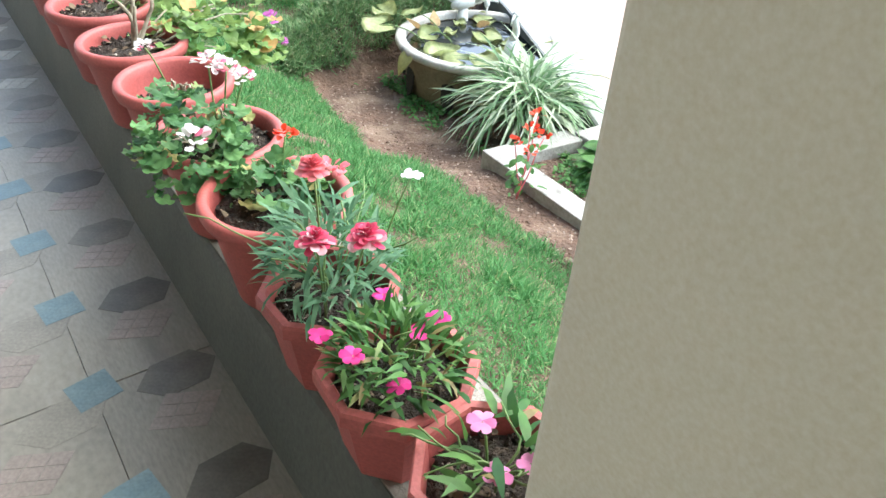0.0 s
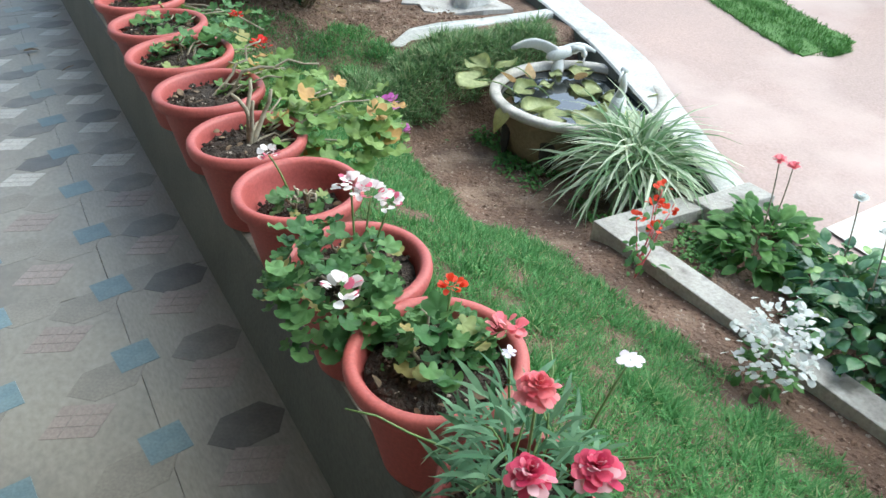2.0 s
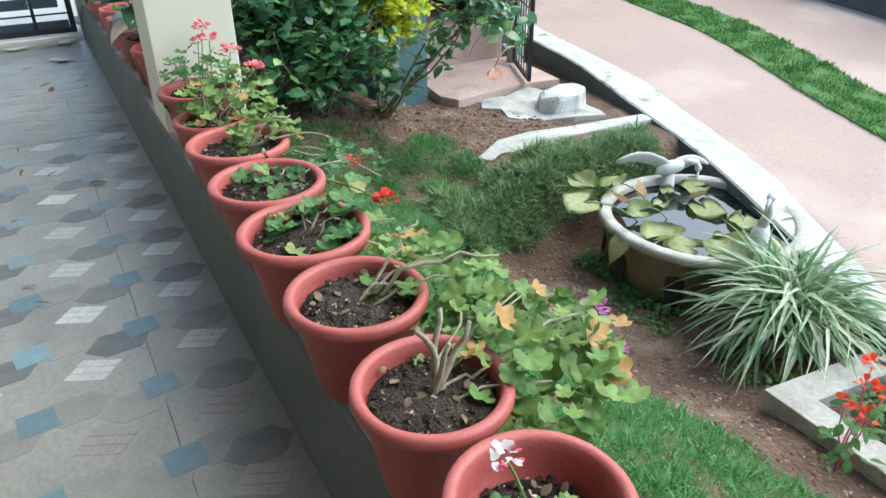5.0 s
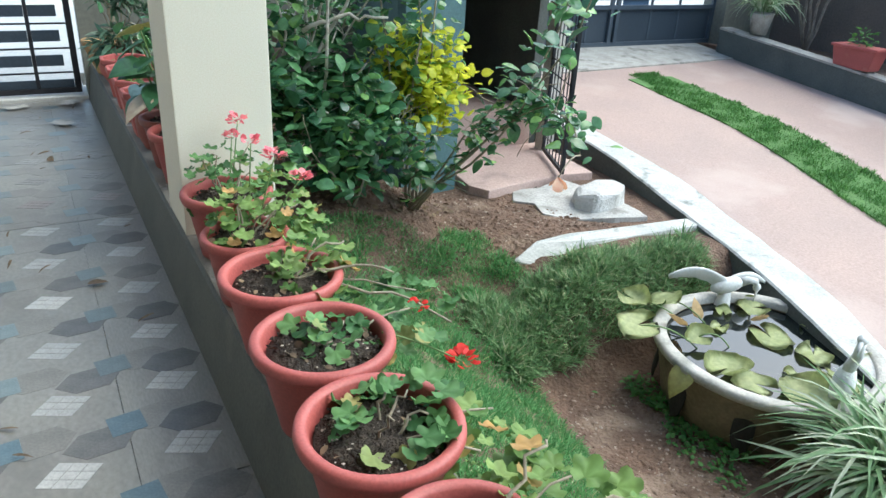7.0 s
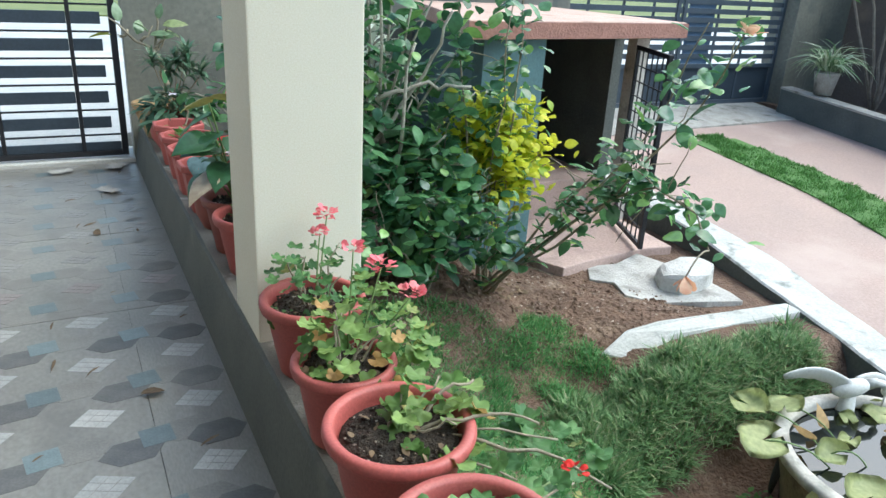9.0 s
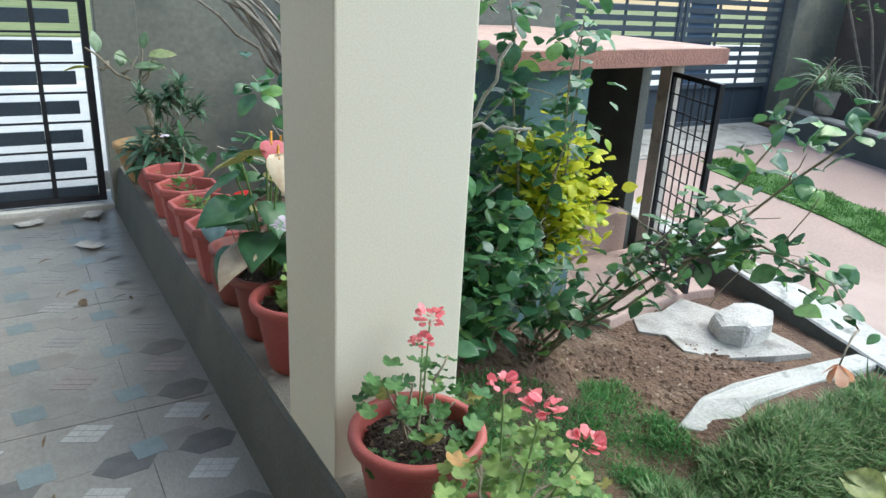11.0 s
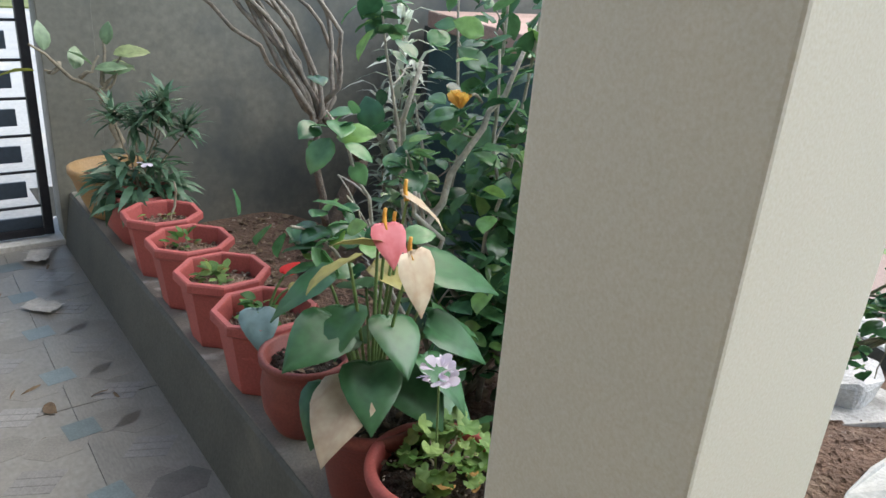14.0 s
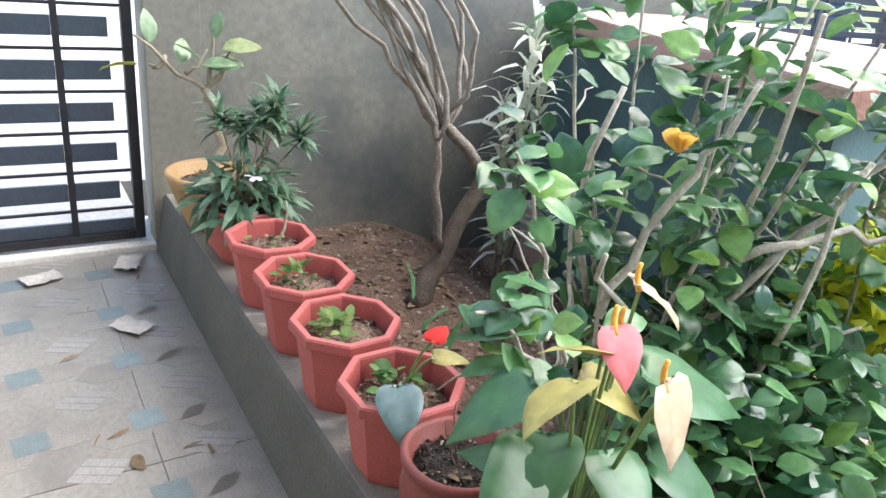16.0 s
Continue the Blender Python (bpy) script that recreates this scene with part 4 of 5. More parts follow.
part("cane", tube(bend((0.04, 0.02, 0.2), (0.2, 0.08, 0.34), (0, 0, 0.03), 8, 0.008), 0.005, 0.003, 6), M["stem"], p)
geranium(p, 44, (0.15, 0.16, 0.12), 0.06, (0.2, 0.0, 0.18), "geranium_pale", 3, [])
p = rim_pot("flower_pot", LBL + "lobed leaves and a red flower head", (0.79, 3.89, Z), 0.178)
geranium(p, 26, (0.11, 0.11, 0.10), 0.065, (0.05, 0.01, 0.2), "geranium", 4, [])
geranium(p, 24, (0.10, 0.12, 0.09), 0.06, (0.2, -0.08, 0.15), "geranium_pale", 2, [])
p = rim_pot("flower_pot", LBL + "few leaves and a red flower", (0.80, 4.245, Z), 0.178)
geranium(p, 14, (0.08, 0.09, 0.08), 0.055, (0.02, 0.02, 0.2), "geranium", 3, [(0.356, -0.077, 0.121, "red", 0.026), (0.325, 0.126, 0.19, "red", 0.018)])
geranium(p, 20, (0.11, 0.13, 0.1), 0.055, (0.2, 0.03, 0.15), "geranium", 2, [])
p = rim_pot("flower_pot", LBL + "pale and browning leaves on trailing stems", (0.813, 4.62, Z), 0.177)
for tip in ((0.3, -0.12, 0.24), (0.42, -0.26, 0.12), (0.2, 0.02, 0.3)):
    part("cane", tube(bend((0.03, 0, 0.2), tip, (0, 0, 0.04), 9, 0.006), 0.006, 0.003, 6), M["stem"], p)
geranium(p, 26, (0.12, 0.12, 0.12), 0.075, (0.08, 0.0, 0.2), "geranium_pale", 3, [])
geranium(p, 26, (0.16, 0.16, 0.1), 0.06, (0.3, -0.12, 0.1), "geranium", 2, [])
p = rim_pot("flower_pot", "small round terracotta-red pot with yellowing geranium and pink flowers", (0.80, 4.95, Z), 0.142, 0.24)
geranium(p, 80, (0.17, 0.17, 0.2), 0.055, (0.08, 0.03, 0.2), "geranium_pale", 6, [(0.12, 0.05, 0.46, "rose", 0.026), (0.18, -0.02, 0.4, "rose", 0.024), (0.06, 0.1, 0.5, "rose", 0.02)])
p = rim_pot("flower_pot", LBL + "leggy pink geranium against the pillar", (0.835, 5.33, Z), 0.165)
geranium(p, 46, (0.15, 0.12, 0.22), 0.05, (0.02, 0.02, 0.2), "geranium", 7, [(0.08, 0.10, 0.47, "rose", 0.024), (0.05, 0.08, 0.42, "rose", 0.018)])

# beyond the far pillar
p = rim_pot("flower_pot", LBL + "yellow-green geranium and a lilac flower head", (0.85, 6.17, Z), 0.16)
geranium(p, 60, (0.09, 0.09, 0.14), 0.045, (0.02, 0.0, 0.2), "geranium_pale", 4, [(-0.05, -0.04, 0.5, "lilac", 0.027)])

an = rim_pot("flower_pot", "dark red pot with a large anthurium, half its leaves faded", (0.84, 6.43, Z), 0.15, 0.25, M["maroon"])


def big_leaf(ob, x, y, z, yaw, pitch, roll, size, mat, stalk=(0, 0, 0.2), label="glossy heart-shaped leaf"):
    st = part("leaf_stalk", tube(bend(stalk, (x, y, z), (0, 0, 0.03), 7), 0.005, 0.0035, 6), M["stem_green"], ob)
    leaves_object("leaf", "heart", [(x, y, z, radians(yaw), radians(pitch), radians(roll), size)], M[mat], st, label)
    return st


for x, y, z, yaw, tip, ro, size, mt in ((0.09, -0.10, 0.33, -150, -50, 5, 0.15, "anthurium"), (-0.08, 0.0, 0.52, 140, -35, 10, 0.14, "anthurium"), (0.16, -0.02, 0.56, -110, -30, 0, 0.15, "anthurium"), (0.0, -0.06, 0.50, 170, -50, -10, 0.15, "anthurium"),
                                        (-0.05, -0.07, 0.40, 150, -40, 0, 0.17, "anthurium"), (0.13, -0.05, 0.45, -130, -50, 10, 0.17, "anthurium"), (0.12, 0.06, 0.54, -75, -15, 0, 0.17, "anthurium"), (-0.07, 0.03, 0.46, 110, -5, -20, 0.17, "anthurium"),
                                        (-0.09, 0.06, 0.58, 70, -60, 0, 0.17, "anthurium"), (0.02, -0.10, 0.38, 185, -45, 20, 0.165, "anthurium"), (0.19, 0.02, 0.42, -100, -45, 0, 0.165, "anthurium"), (-0.03, 0.08, 0.38, 30, -10, 0, 0.16, "anthurium"),
                                        (0.06, -0.13, 0.42, -165, -55, -15, 0.155, "anthurium"), (0.2, 0.1, 0.48, -60, -30, 0, 0.15, "anthurium"), (0.05, 0.12, 0.5, 0, -30, 0, 0.15, "anthurium"), (-0.12, -0.02, 0.34, 130, -50, 0, 0.15, "anthurium"),
                                        (-0.12, -0.02, 0.50, 112, -20, -25, 0.165, "anthurium"), (0.14, 0.0, 0.58, -115, -30, 10, 0.21, "anthurium"), (-0.08, -0.06, 0.36, 125, -40, 10, 0.21, "anthurium_pale"),
                                        (-0.10, -0.05, 0.66, 105, -15, 30, 0.135, "anthurium_old"), (0.0, 0.0, 0.66, 60, 10, 30, 0.11, "anthurium_old"), (0.03, 0.05, 0.58, -140, -40, 0, 0.13, "anthurium_old")):
    big_leaf(an, x, y, z, yaw, tip * 0.55, ro, size * 0.95, mt, label="faded yellow leaf" if mt == "anthurium_old" else "glossy heart-shaped leaf")
for x, y, z, yaw, tip, mt, size in ((0.0, -0.13, 0.68, -165, -68, "anthurium_pale", 0.13), (0.02, 0.0, 0.70, 170, -50, "rose", 0.095), (0.10, 0.04, 0.745, -110, -35, "anthurium_pale", 0.12), (0.06, 0.02, 0.68, -130, -65, "rose", 0.08)):
    st = big_leaf(an, x, y, z, yaw, tip, 0, size, mt, label="waxy flower spathe")
    part("spadix", tube(bend((x, y, z - 0.005), (x + 0.004, y + 0.012, z + 0.042), (0, 0.006, 0), 5), 0.006, 0.004, 8), M["orange"], st, "orange spadix")

bp = thing("flower_pot", "dark red ribbed round pot with dark wilted stems", "flower pot", (0.835, 6.76, Z), "potted plants on the ledge")
part("body", lathe([(0, 0), (0.085, 0), (0.092, 0.01), (0.118, 0.07), (0.124, 0.12), (0.122, 0.13), (0.125, 0.14), (0.118, 0.185), (0.116, 0.205), (0.128, 0.212), (0.13, 0.23), (0.12, 0.235), (0.11, 0.228), (0.1, 0.17), (0, 0.165)], 44), M["maroon"], bp)
soil_in(bp, 0.105, 0.19)
stems(bp, [(-0.03, 0.02, 0.31), (0.02, 0.05, 0.33), (0.05, 0.0, 0.3), (0.0, -0.02, 0.32)], (0, 0, 0.18), 0.003, M["stem_dark"], 0.01)
OCT = "octagonal terracotta-red pot with "
p = oct_pot(OCT + "a young red anthurium and blue-green leaf", (0.835, 7.03, Z), 0.148, turn=2, dry=True)
big_leaf(p, -0.06, -0.08, 0.28, 160, -35, 0, 0.13, "bluish")
big_leaf(p, 0.08, -0.02, 0.3, -120, 0, 0, 0.09, "anthurium_old")
big_leaf(p, 0.06, -0.03, 0.36, -60, 15, 0, 0.07, "red", label="red spathe")
leaves_object("foliage", "oval", dome_places(22, (0, 0.02, 0.21), (0.05, 0.05, 0.06), 0.05, 0.6), M["dianthus_low"], p, "small fresh leaves")
for k, (y, txt, n, mt) in enumerate(((7.36, "a low yellow-green seedling", 34, "geranium_pale"), (7.68, "a small green seedling", 26, "dianthus_low"), (8.01, "dry soil and a bare dead stem", 4, "geranium_pale"))):
    p = oct_pot(OCT + txt, (0.83, y, Z), 0.146, turn=3 - 3 * k, dry=True)
    leaves_object("foliage", "oval", dome_places(n, (-0.02, 0.01, 0.2), (0.05, 0.05, 0.07), 0.04, 0.8), M[mt], p, "small leaves")
    if n == 4:
        part("stem", tube(bend((0.03, 0, 0.19), (0.06, 0.02, 0.36), (0.01, 0, 0), 6, 0.004), 0.006, 0.004, 6), M["stem"], p)
rp = thing("flower_pot", "round-bellied red pot with narrow-leaved shrub and pale pink flower", "flower pot", (0.85, 8.38, Z), "potted plants on the ledge")
part("body", lathe([(0, 0), (0.095, 0), (0.1, 0.01), (0.145, 0.08), (0.15, 0.13), (0.135, 0.17), (0.128, 0.185), (0.145, 0.205), (0.15, 0.225), (0.14, 0.232), (0.125, 0.222), (0.115, 0.17), (0, 0.165)], 44, 0.012), M["terracotta_oct"], rp)
soil_in(rp, 0.12, 0.19)
leaves_object("foliage", "lance", dome_places(240, (0, 0, 0.2), (0.15, 0.15, 0.2), 0.13, 0.4, 0.9), M["ruellia"], rp, "narrow dark leaves", 1.5)
for x, y, z in ((-0.11, -0.08, 0.58), (0.04, -0.1, 0.58), (0.18, -0.12, 0.51), (0.1, -0.1, 0.62), (0.0, 0.0, 0.52), (0.12, -0.02, 0.54)):
    part("stem", tube(bend((0, 0, 0.2), (x, y, z), (0, 0, 0.02), 6, 0.004), 0.005, 0.003, 5), M["stem"], rp)
    a = rng.uniform(0, 6.283, 52)
    leaves_object("leaf_tuft", "lance", np.stack([np.full(52, x), np.full(52, y), z + rng.normal(0, 0.02, 52), a, rng.normal(0.35, 0.55, 52), np.zeros(52), rng.uniform(0.07, 0.14, 52)], 1), M["ruellia"], rp, "tuft of narrow leaves", 1.3)
bloom("flower", (-0.02, -0.19, 0.40), 0.032, M["lilac"], rp, 5, 1, -0.2, "pale pink flower")
bw = thing("bonsai_bowl", "ochre clay bowl with a gnarled bonsai and broad grey leaves", "flower pot", (0.83, 8.76, Z), "potted plants on the ledge")
part("body", lathe([(0, 0), (0.1, 0), (0.115, 0.01), (0.16, 0.12), (0.185, 0.2), (0.2, 0.225), (0.2, 0.245), (0.185, 0.25), (0.17, 0.235), (0.14, 0.17), (0, 0.165)], 48), M["bowl"], bw)
soil_in(bw, 0.155, 0.2, True)
part("trunk", tube(bend((0, 0, 0.18), (-0.03, 0.0, 0.6), (0.05, 0.02, 0), 8, 0.010), 0.028, 0.015, 8), M["stem"], bw, "twisted pale trunk")
for a, b in (((-0.03, 0, 0.6), (-0.29, -0.02, 0.81)), ((-0.03, 0, 0.6), (0.08, 0.0, 0.75)), ((-0.1, 0, 0.66), (-0.02, -0.03, 0.76)), ((-0.03, 0, 0.55), (0.05, -0.03, 0.68)), ((-0.18, 0, 0.73), (-0.24, -0.02, 0.70)), ((0.0, 0, 0.62), (0.02, 0.04, 0.82))):
    part("branch", tube(bend(a, b, (0, 0, -0.02), 6, 0.010), 0.012, 0.005, 6), M["stem"], bw)
leaves_object("foliage", "oval", [(-0.23, 0, 0.78, 0.1, 1.3, 0.3, 0.13), (-0.28, -0.02, 0.70, 1.5, -0.1, 0.3, 0.14), (0.05, 0.0, 0.76, -1.5, 0.1, 0.5, 0.17), (0.03, 0.03, 0.8, -0.6, 1.2, 0, 0.11), (-0.12, 0, 0.7, -0.4, 0.8, 0.6, 0.13), (-0.04, -0.02, 0.7, -1.8, 0.1, 0.4, 0.14), (0.0, 0, 0.68, -1.4, 0.2, 0.6, 0.15), (0.05, 0.04, 0.72, -1.2, -0.3, 0.4, 0.13), (-0.05, -0.03, 0.72, 1.2, 0.6, 0.4, 0.11)], M["ficus"], bw, "broad grey-green leaves")

# ---- lily tub and herons ----
tb = thing("lily_tub", "round mossy cement tub of dark water with lily pads", "pond tub", (3.32, 4.68, -0.80))
part("body", lathe([(0, 0), (0.44, 0), (0.46, 0.02), (0.50, 0.2), (0.53, 0.34), (0.535, 0.36), (0.5, 0.36), (0.49, 0.3), (0.44, 0.06), (0, 0.05)], 64, 0.006), M["tub"], tb, "stained cement wall")
part("rim", lathe([(0.50, 0.355), (0.555, 0.355), (0.565, 0.37), (0.565, 0.395), (0.55, 0.405), (0.505, 0.403), (0.495, 0.39), (0.495, 0.36)], 64, 0.006), M["tub_rim"], tb, "pale worn rim")
part("water", lathe([(0, 0.352), (0.3, 0.352), (0.497, 0.352)], 48), water, tb, "still dark water")
for k in range(9):
    a = 2 * math.pi * k / 9 + 0.2
    bm = lathe([(0, 0.03), (0.05, 0.026), (0.075, 0.01), (0.08, -0.01), (0, -0.03)], 10, 0.2)
    ob = part("relief", bm, M["tub_hole"], tb, "black knot hole on the wall")
    ob.matrix_local = Matrix.Translation((0.505 * math.cos(a), 0.505 * math.sin(a), 0.19)) @ Matrix.Rotation(a, 4, "Z") @ Matrix.Rotation(radians(84), 4, "Y") @ Matrix.Diagonal((1.5, 0.8, 0.5, 1))


def pad(x, y, z, r, tilt, yaw, k):
    """A lily pad: a notched, slightly cupped disc."""
    bm = bmesh.new()
    c = bm.verts.new((0, 0, 0.0))
    ring = [bm.verts.new((r * 0.6 * math.cos(a), r * 0.6 * math.sin(a), 0.002)) for a in np.linspace(0.15, 6.13, 20)]
    edge = [bm.verts.new((r * (1 + 0.07 * math.sin(4 * a + k) + 0.04 * math.sin(9 * a)) * math.cos(a), r * (0.86 + 0.06 * math.sin(k)) * math.sin(a), 0.014 * math.sin(3 * a + k) + 0.009 + (0.3 * r * abs(math.sin(a)) if k % 4 == 1 else 0))) for a in np.linspace(0.15, 6.13, 20)]
    for i in range(19):
        bm.faces.new((c, ring[i], ring[i + 1])), bm.faces.new((ring[i], edge[i], edge[i + 1], ring[i + 1]))
    bmesh.ops.solidify(bm, geom=list(bm.faces), thickness=0.002)
    ob = part("lily_pad", bm, M["lily"], tb, "")
    ob.matrix_local = Matrix.Translation((x, y, z)) @ Matrix.Rotation(yaw, 4, "Z") @ Matrix.Rotation(tilt, 4, "X")


for k, (x, y, r, z, t) in enumerate(((-0.60, 0.32, 0.125, 0.48, 0.25), (-0.41, 0.55, 0.09, 0.47, -0.3), (-0.22, 0.50, 0.10, 0.45, 0.4), (0.30, 0.33, 0.09, 0.37, 0.3), (0.13, 0.07, 0.13, 0.362, 0), (-0.33, -0.04, 0.13, 0.368, 0.08), (-0.34, -0.2, 0.1, 0.385, 0.15),
                                  (0.19, -0.14, 0.1, 0.362, 0), (0.39, -0.21, 0.1, 0.375, 0.2), (-0.2, -0.38, 0.14, 0.395, 0.2), (-0.05, 0.26, 0.055, 0.36, 0), (-0.06, -0.2, 0.045, 0.358, 0), (0.12, 0.38, 0.06, 0.36, 0), (-0.28, 0.2, 0.075, 0.40, 0.6), (0.06, -0.36, 0.11, 0.375, 0.1), (0.43, 0.06, 0.05, 0.36, 0))):
    pad(x, y, z, r, t, k * 1.9, k)
for x, y, z in ((-0.6, 0.32, 0.475), (-0.41, 0.55, 0.462), (-0.22, 0.5, 0.445), (-0.28, 0.2, 0.395)):
    part("pad_stalk", tube(bend((x * 0.5, y * 0.5, 0.34), (x, y, z), (0, 0, 0.05), 7), 0.004, 0.004, 5), M["stem_green"], tb)
for x, y, z, yaw in ((-0.3, 0.3, 0.42, 1.0), (-0.12, 0.36, 0.4, -0.6), (0.2, 0.2, 0.38, 2.0)):
    leaves_object("curled_leaf", "heart", [(x, y, z, yaw, 0.7, 0.6, 0.11)], M["old_lily"], tb, "curled red-brown lily leaf")
leaves_object("withered_leaf", "heart", [(-0.55, 0.02, 0.37, 1.6, -0.9, 0, 0.15)], M["anthurium_old"], tb, "withered tan leaf over the rim")

bird = bmesh.new()


def blob_into(bm, c, s, rot=0.0, seg=12):
    g = bmesh.ops.create_uvsphere(bm, u_segments=seg, v_segments=8, radius=1)["verts"]
    bmesh.ops.transform(bm, matrix=Matrix.Translation(c) @ Matrix.Rotation(rot, 4, "Y") @ Matrix.Diagonal((*s, 1)), verts=g)


blob_into(bird, (0, 0, 0.12), (0.055, 0.05, 0.115), 0.15)
tube_into(bird, [(0.0, 0, 0.2), (0.015, -0.01, 0.25), (-0.01, -0.02, 0.29), (-0.03, -0.02, 0.33), (-0.015, -0.02, 0.37)], 0.028, 0.017, 8)
blob_into(bird, (-0.02, -0.02, 0.378), (0.032, 0.024, 0.022))
tube_into(bird, [(-0.045, -0.02, 0.374), (-0.075, -0.022, 0.35), (-0.085, -0.022, 0.32)], 0.010, 0.003, 6)
tube_into(bird, [(0.02, 0, 0.06), (0.05, 0, -0.02)], 0.03, 0.012, 6)
tube_into(bird, [(0, 0, 0.04), (0, 0, -0.06)], 0.03, 0.04, 8)
st1 = part("heron_statue", bird, M["statue"])
st1.matrix_world = pose(3.215, 4.22, -0.45, 0, 0, 20)
tagged(st1, "white plaster heron statue standing on the tub's rim", "statue")
bird = bmesh.new()
blob_into(bird, (0.06, 0, 0.0), (0.10, 0.045, 0.045), -0.25)


def wing_into(bm, root, tip, lift, chord):
    """A tapered, arched wing slab from root to tip, with a feathered trailing edge."""
    root, tip = Vector(root), Vector(tip)
    rows = []
    for i in range(11):
        u = i / 10
        c = root + (tip - root) * u + Vector((0, 0, lift * math.sin(u * 2.7)))
        w = chord * (1 - 0.85 * u ** 1.5) * (1 + 0.12 * (i % 2))
        rows.append([bm.verts.new(c + Vector(q)) for q in ((0, 0, 0.010), (0, 0, -0.004), (0.3 * w, 0, -w), (0.3 * w, 0.008, -w), (0, 0.014, -0.002), (0, 0.012, 0.010))])
    for a, b in zip(rows, rows[1:]):
        for k in range(6):
            bm.faces.new((a[k], b[k], b[(k + 1) % 6], a[(k + 1) % 6]))
    bm.faces.new(rows[0]), bm.faces.new(rows[-1][::-1])


wing_into(bird, (0.04, -0.02, 0.04), (-0.27, 0.05, 0.0), 0.075, 0.085)
wing_into(bird, (0.10, 0.03, 0.03), (0.36, 0.10, -0.06), 0.05, 0.07)
tube_into(bird, [(0.14, 0, 0.02), (0.18, -0.01, 0.035), (0.215, -0.015, 0.03), (0.23, -0.02, 0.0)], 0.028, 0.016, 8)
blob_into(bird, (0.23, -0.02, -0.005), (0.022, 0.02, 0.026))
tube_into(bird, [(0.235, -0.022, -0.02), (0.222, -0.03, -0.10)], 0.008, 0.003, 6)
tube_into(bird, [(0.06, 0, -0.02), (0.05, 0, -0.2)], 0.03, 0.06, 8)
st2 = part("heron_statue", bird, M["statue"])
st2.matrix_world = pose(3.46, 5.15, -0.325, 0, 0, -22)
tagged(st2, "white plaster heron statue with spread wings, bowed to the water", "statue")


def ribbon_plant(label, loc, n, length, pot=True, group=""):
    """A clump of arching striped ribbon leaves."""
    ob = thing("spider_plant", label, "plant", loc, group)
    a = rng.uniform(0, 6.283, n) + 0.22 * np.sin(5 * rng.uniform(0, 6.283, n))
    r0 = rng.uniform(0, 0.11, n)
    rows = np.stack([r0 * np.cos(a), r0 * np.sin(a), np.full(n, 0.02), a - np.pi / 2 + rng.normal(0, 0.2, n), rng.normal(0.52, 0.4, n), rng.normal(0, 0.4, n), length * rng.uniform(0.45, 1.2, n)], 1)
    leaves_object("foliage", "arch", rows, M["ribbon"], ob, "arching white-striped leaves", 0.85)
    if pot:
        part("pot", lathe([(0, -0.26), (0.1, -0.26), (0.14, -0.02), (0.145, 0.0), (0.13, 0.0), (0.12, -0.03), (0, -0.03)], 24), M["planter"], ob, "grey cement pot")
    return ob


ribbon_plant("large variegated spider plant clump beside the lily tub", (3.07, 3.86, -0.60), 560, 0.45)

def shrub(name, label, loc, canes, leaf, mat, per, cane_r=0.012, cane_mat="stem", kind="oval", widen=1.25, spread=0.07, start=0.3, leaf_label="glossy dark leaves"):
    """Woody canes with side twigs and leaves set along them in clumps."""
    ob = thing(name, label, "shrub", loc)
    rows = []
    for tip, sag in canes:
        pts = bend((rng.normal(0, 0.04), rng.normal(0, 0.04), 0), tip, sag, 10, 0.012)
        part("cane", tube(pts, cane_r, cane_r * 0.35, 6), M[cane_mat], ob)
        P = np.array(pts)
        for i in range(per):
            t = start + (1 - start) * rng.random() ** 0.75
            c = P[min(int(t * 9), 8)] + (P[min(int(t * 9) + 1, 9)] - P[min(int(t * 9), 8)]) * (t * 9 % 1)
            q = c + rng.normal(0, spread, 3) * (1, 1, 0.8)
            rows.append((*q, rng.uniform(0, 6.283), rng.normal(-0.15, 0.5), rng.normal(0, 0.4), leaf * rng.uniform(0.55, 1.25)))
        for i in range(3):
            t = rng.uniform(0.4, 0.9)
            c = P[int(t * 9)]
            part("twig", tube(bend(c, c + rng.normal(0, 0.1, 3) + (0, 0, 0.06), (0, 0, 0.01), 5, 0.006), cane_r * 0.4, cane_r * 0.2, 5), M[cane_mat], ob)
    leaves_object("foliage", kind, rows, M[mat], ob, leaf_label, widen)
    return ob


# ---- planter bed and small flowers ----
sv = thing("red_salvia", "slender red salvia in bare soil by the planter wall", "plant", (2.42, 3.17, ground_z(2.42, 3.17)))
for x, y, z in ((0.05, 0.02, 0.36), (-0.02, 0.04, 0.3), (0.1, -0.03, 0.33), (0.02, -0.03, 0.27), (0.12, 0.05, 0.4)):
    part("stem", tube(bend((0, 0, 0), (x, y, z), (0.01, 0, 0), 6, 0.004), 0.004, 0.0025, 5), M["rose"], sv)
    cluster("flower", (x, y, z), 0.022, 0.026, 12, M["scarlet"], sv)
leaves_object("foliage", "oval", dome_places(40, (0.03, 0, 0.05), (0.08, 0.08, 0.28), 0.05, 0.3), M["weed"], sv, "small green leaves")
zb = 0
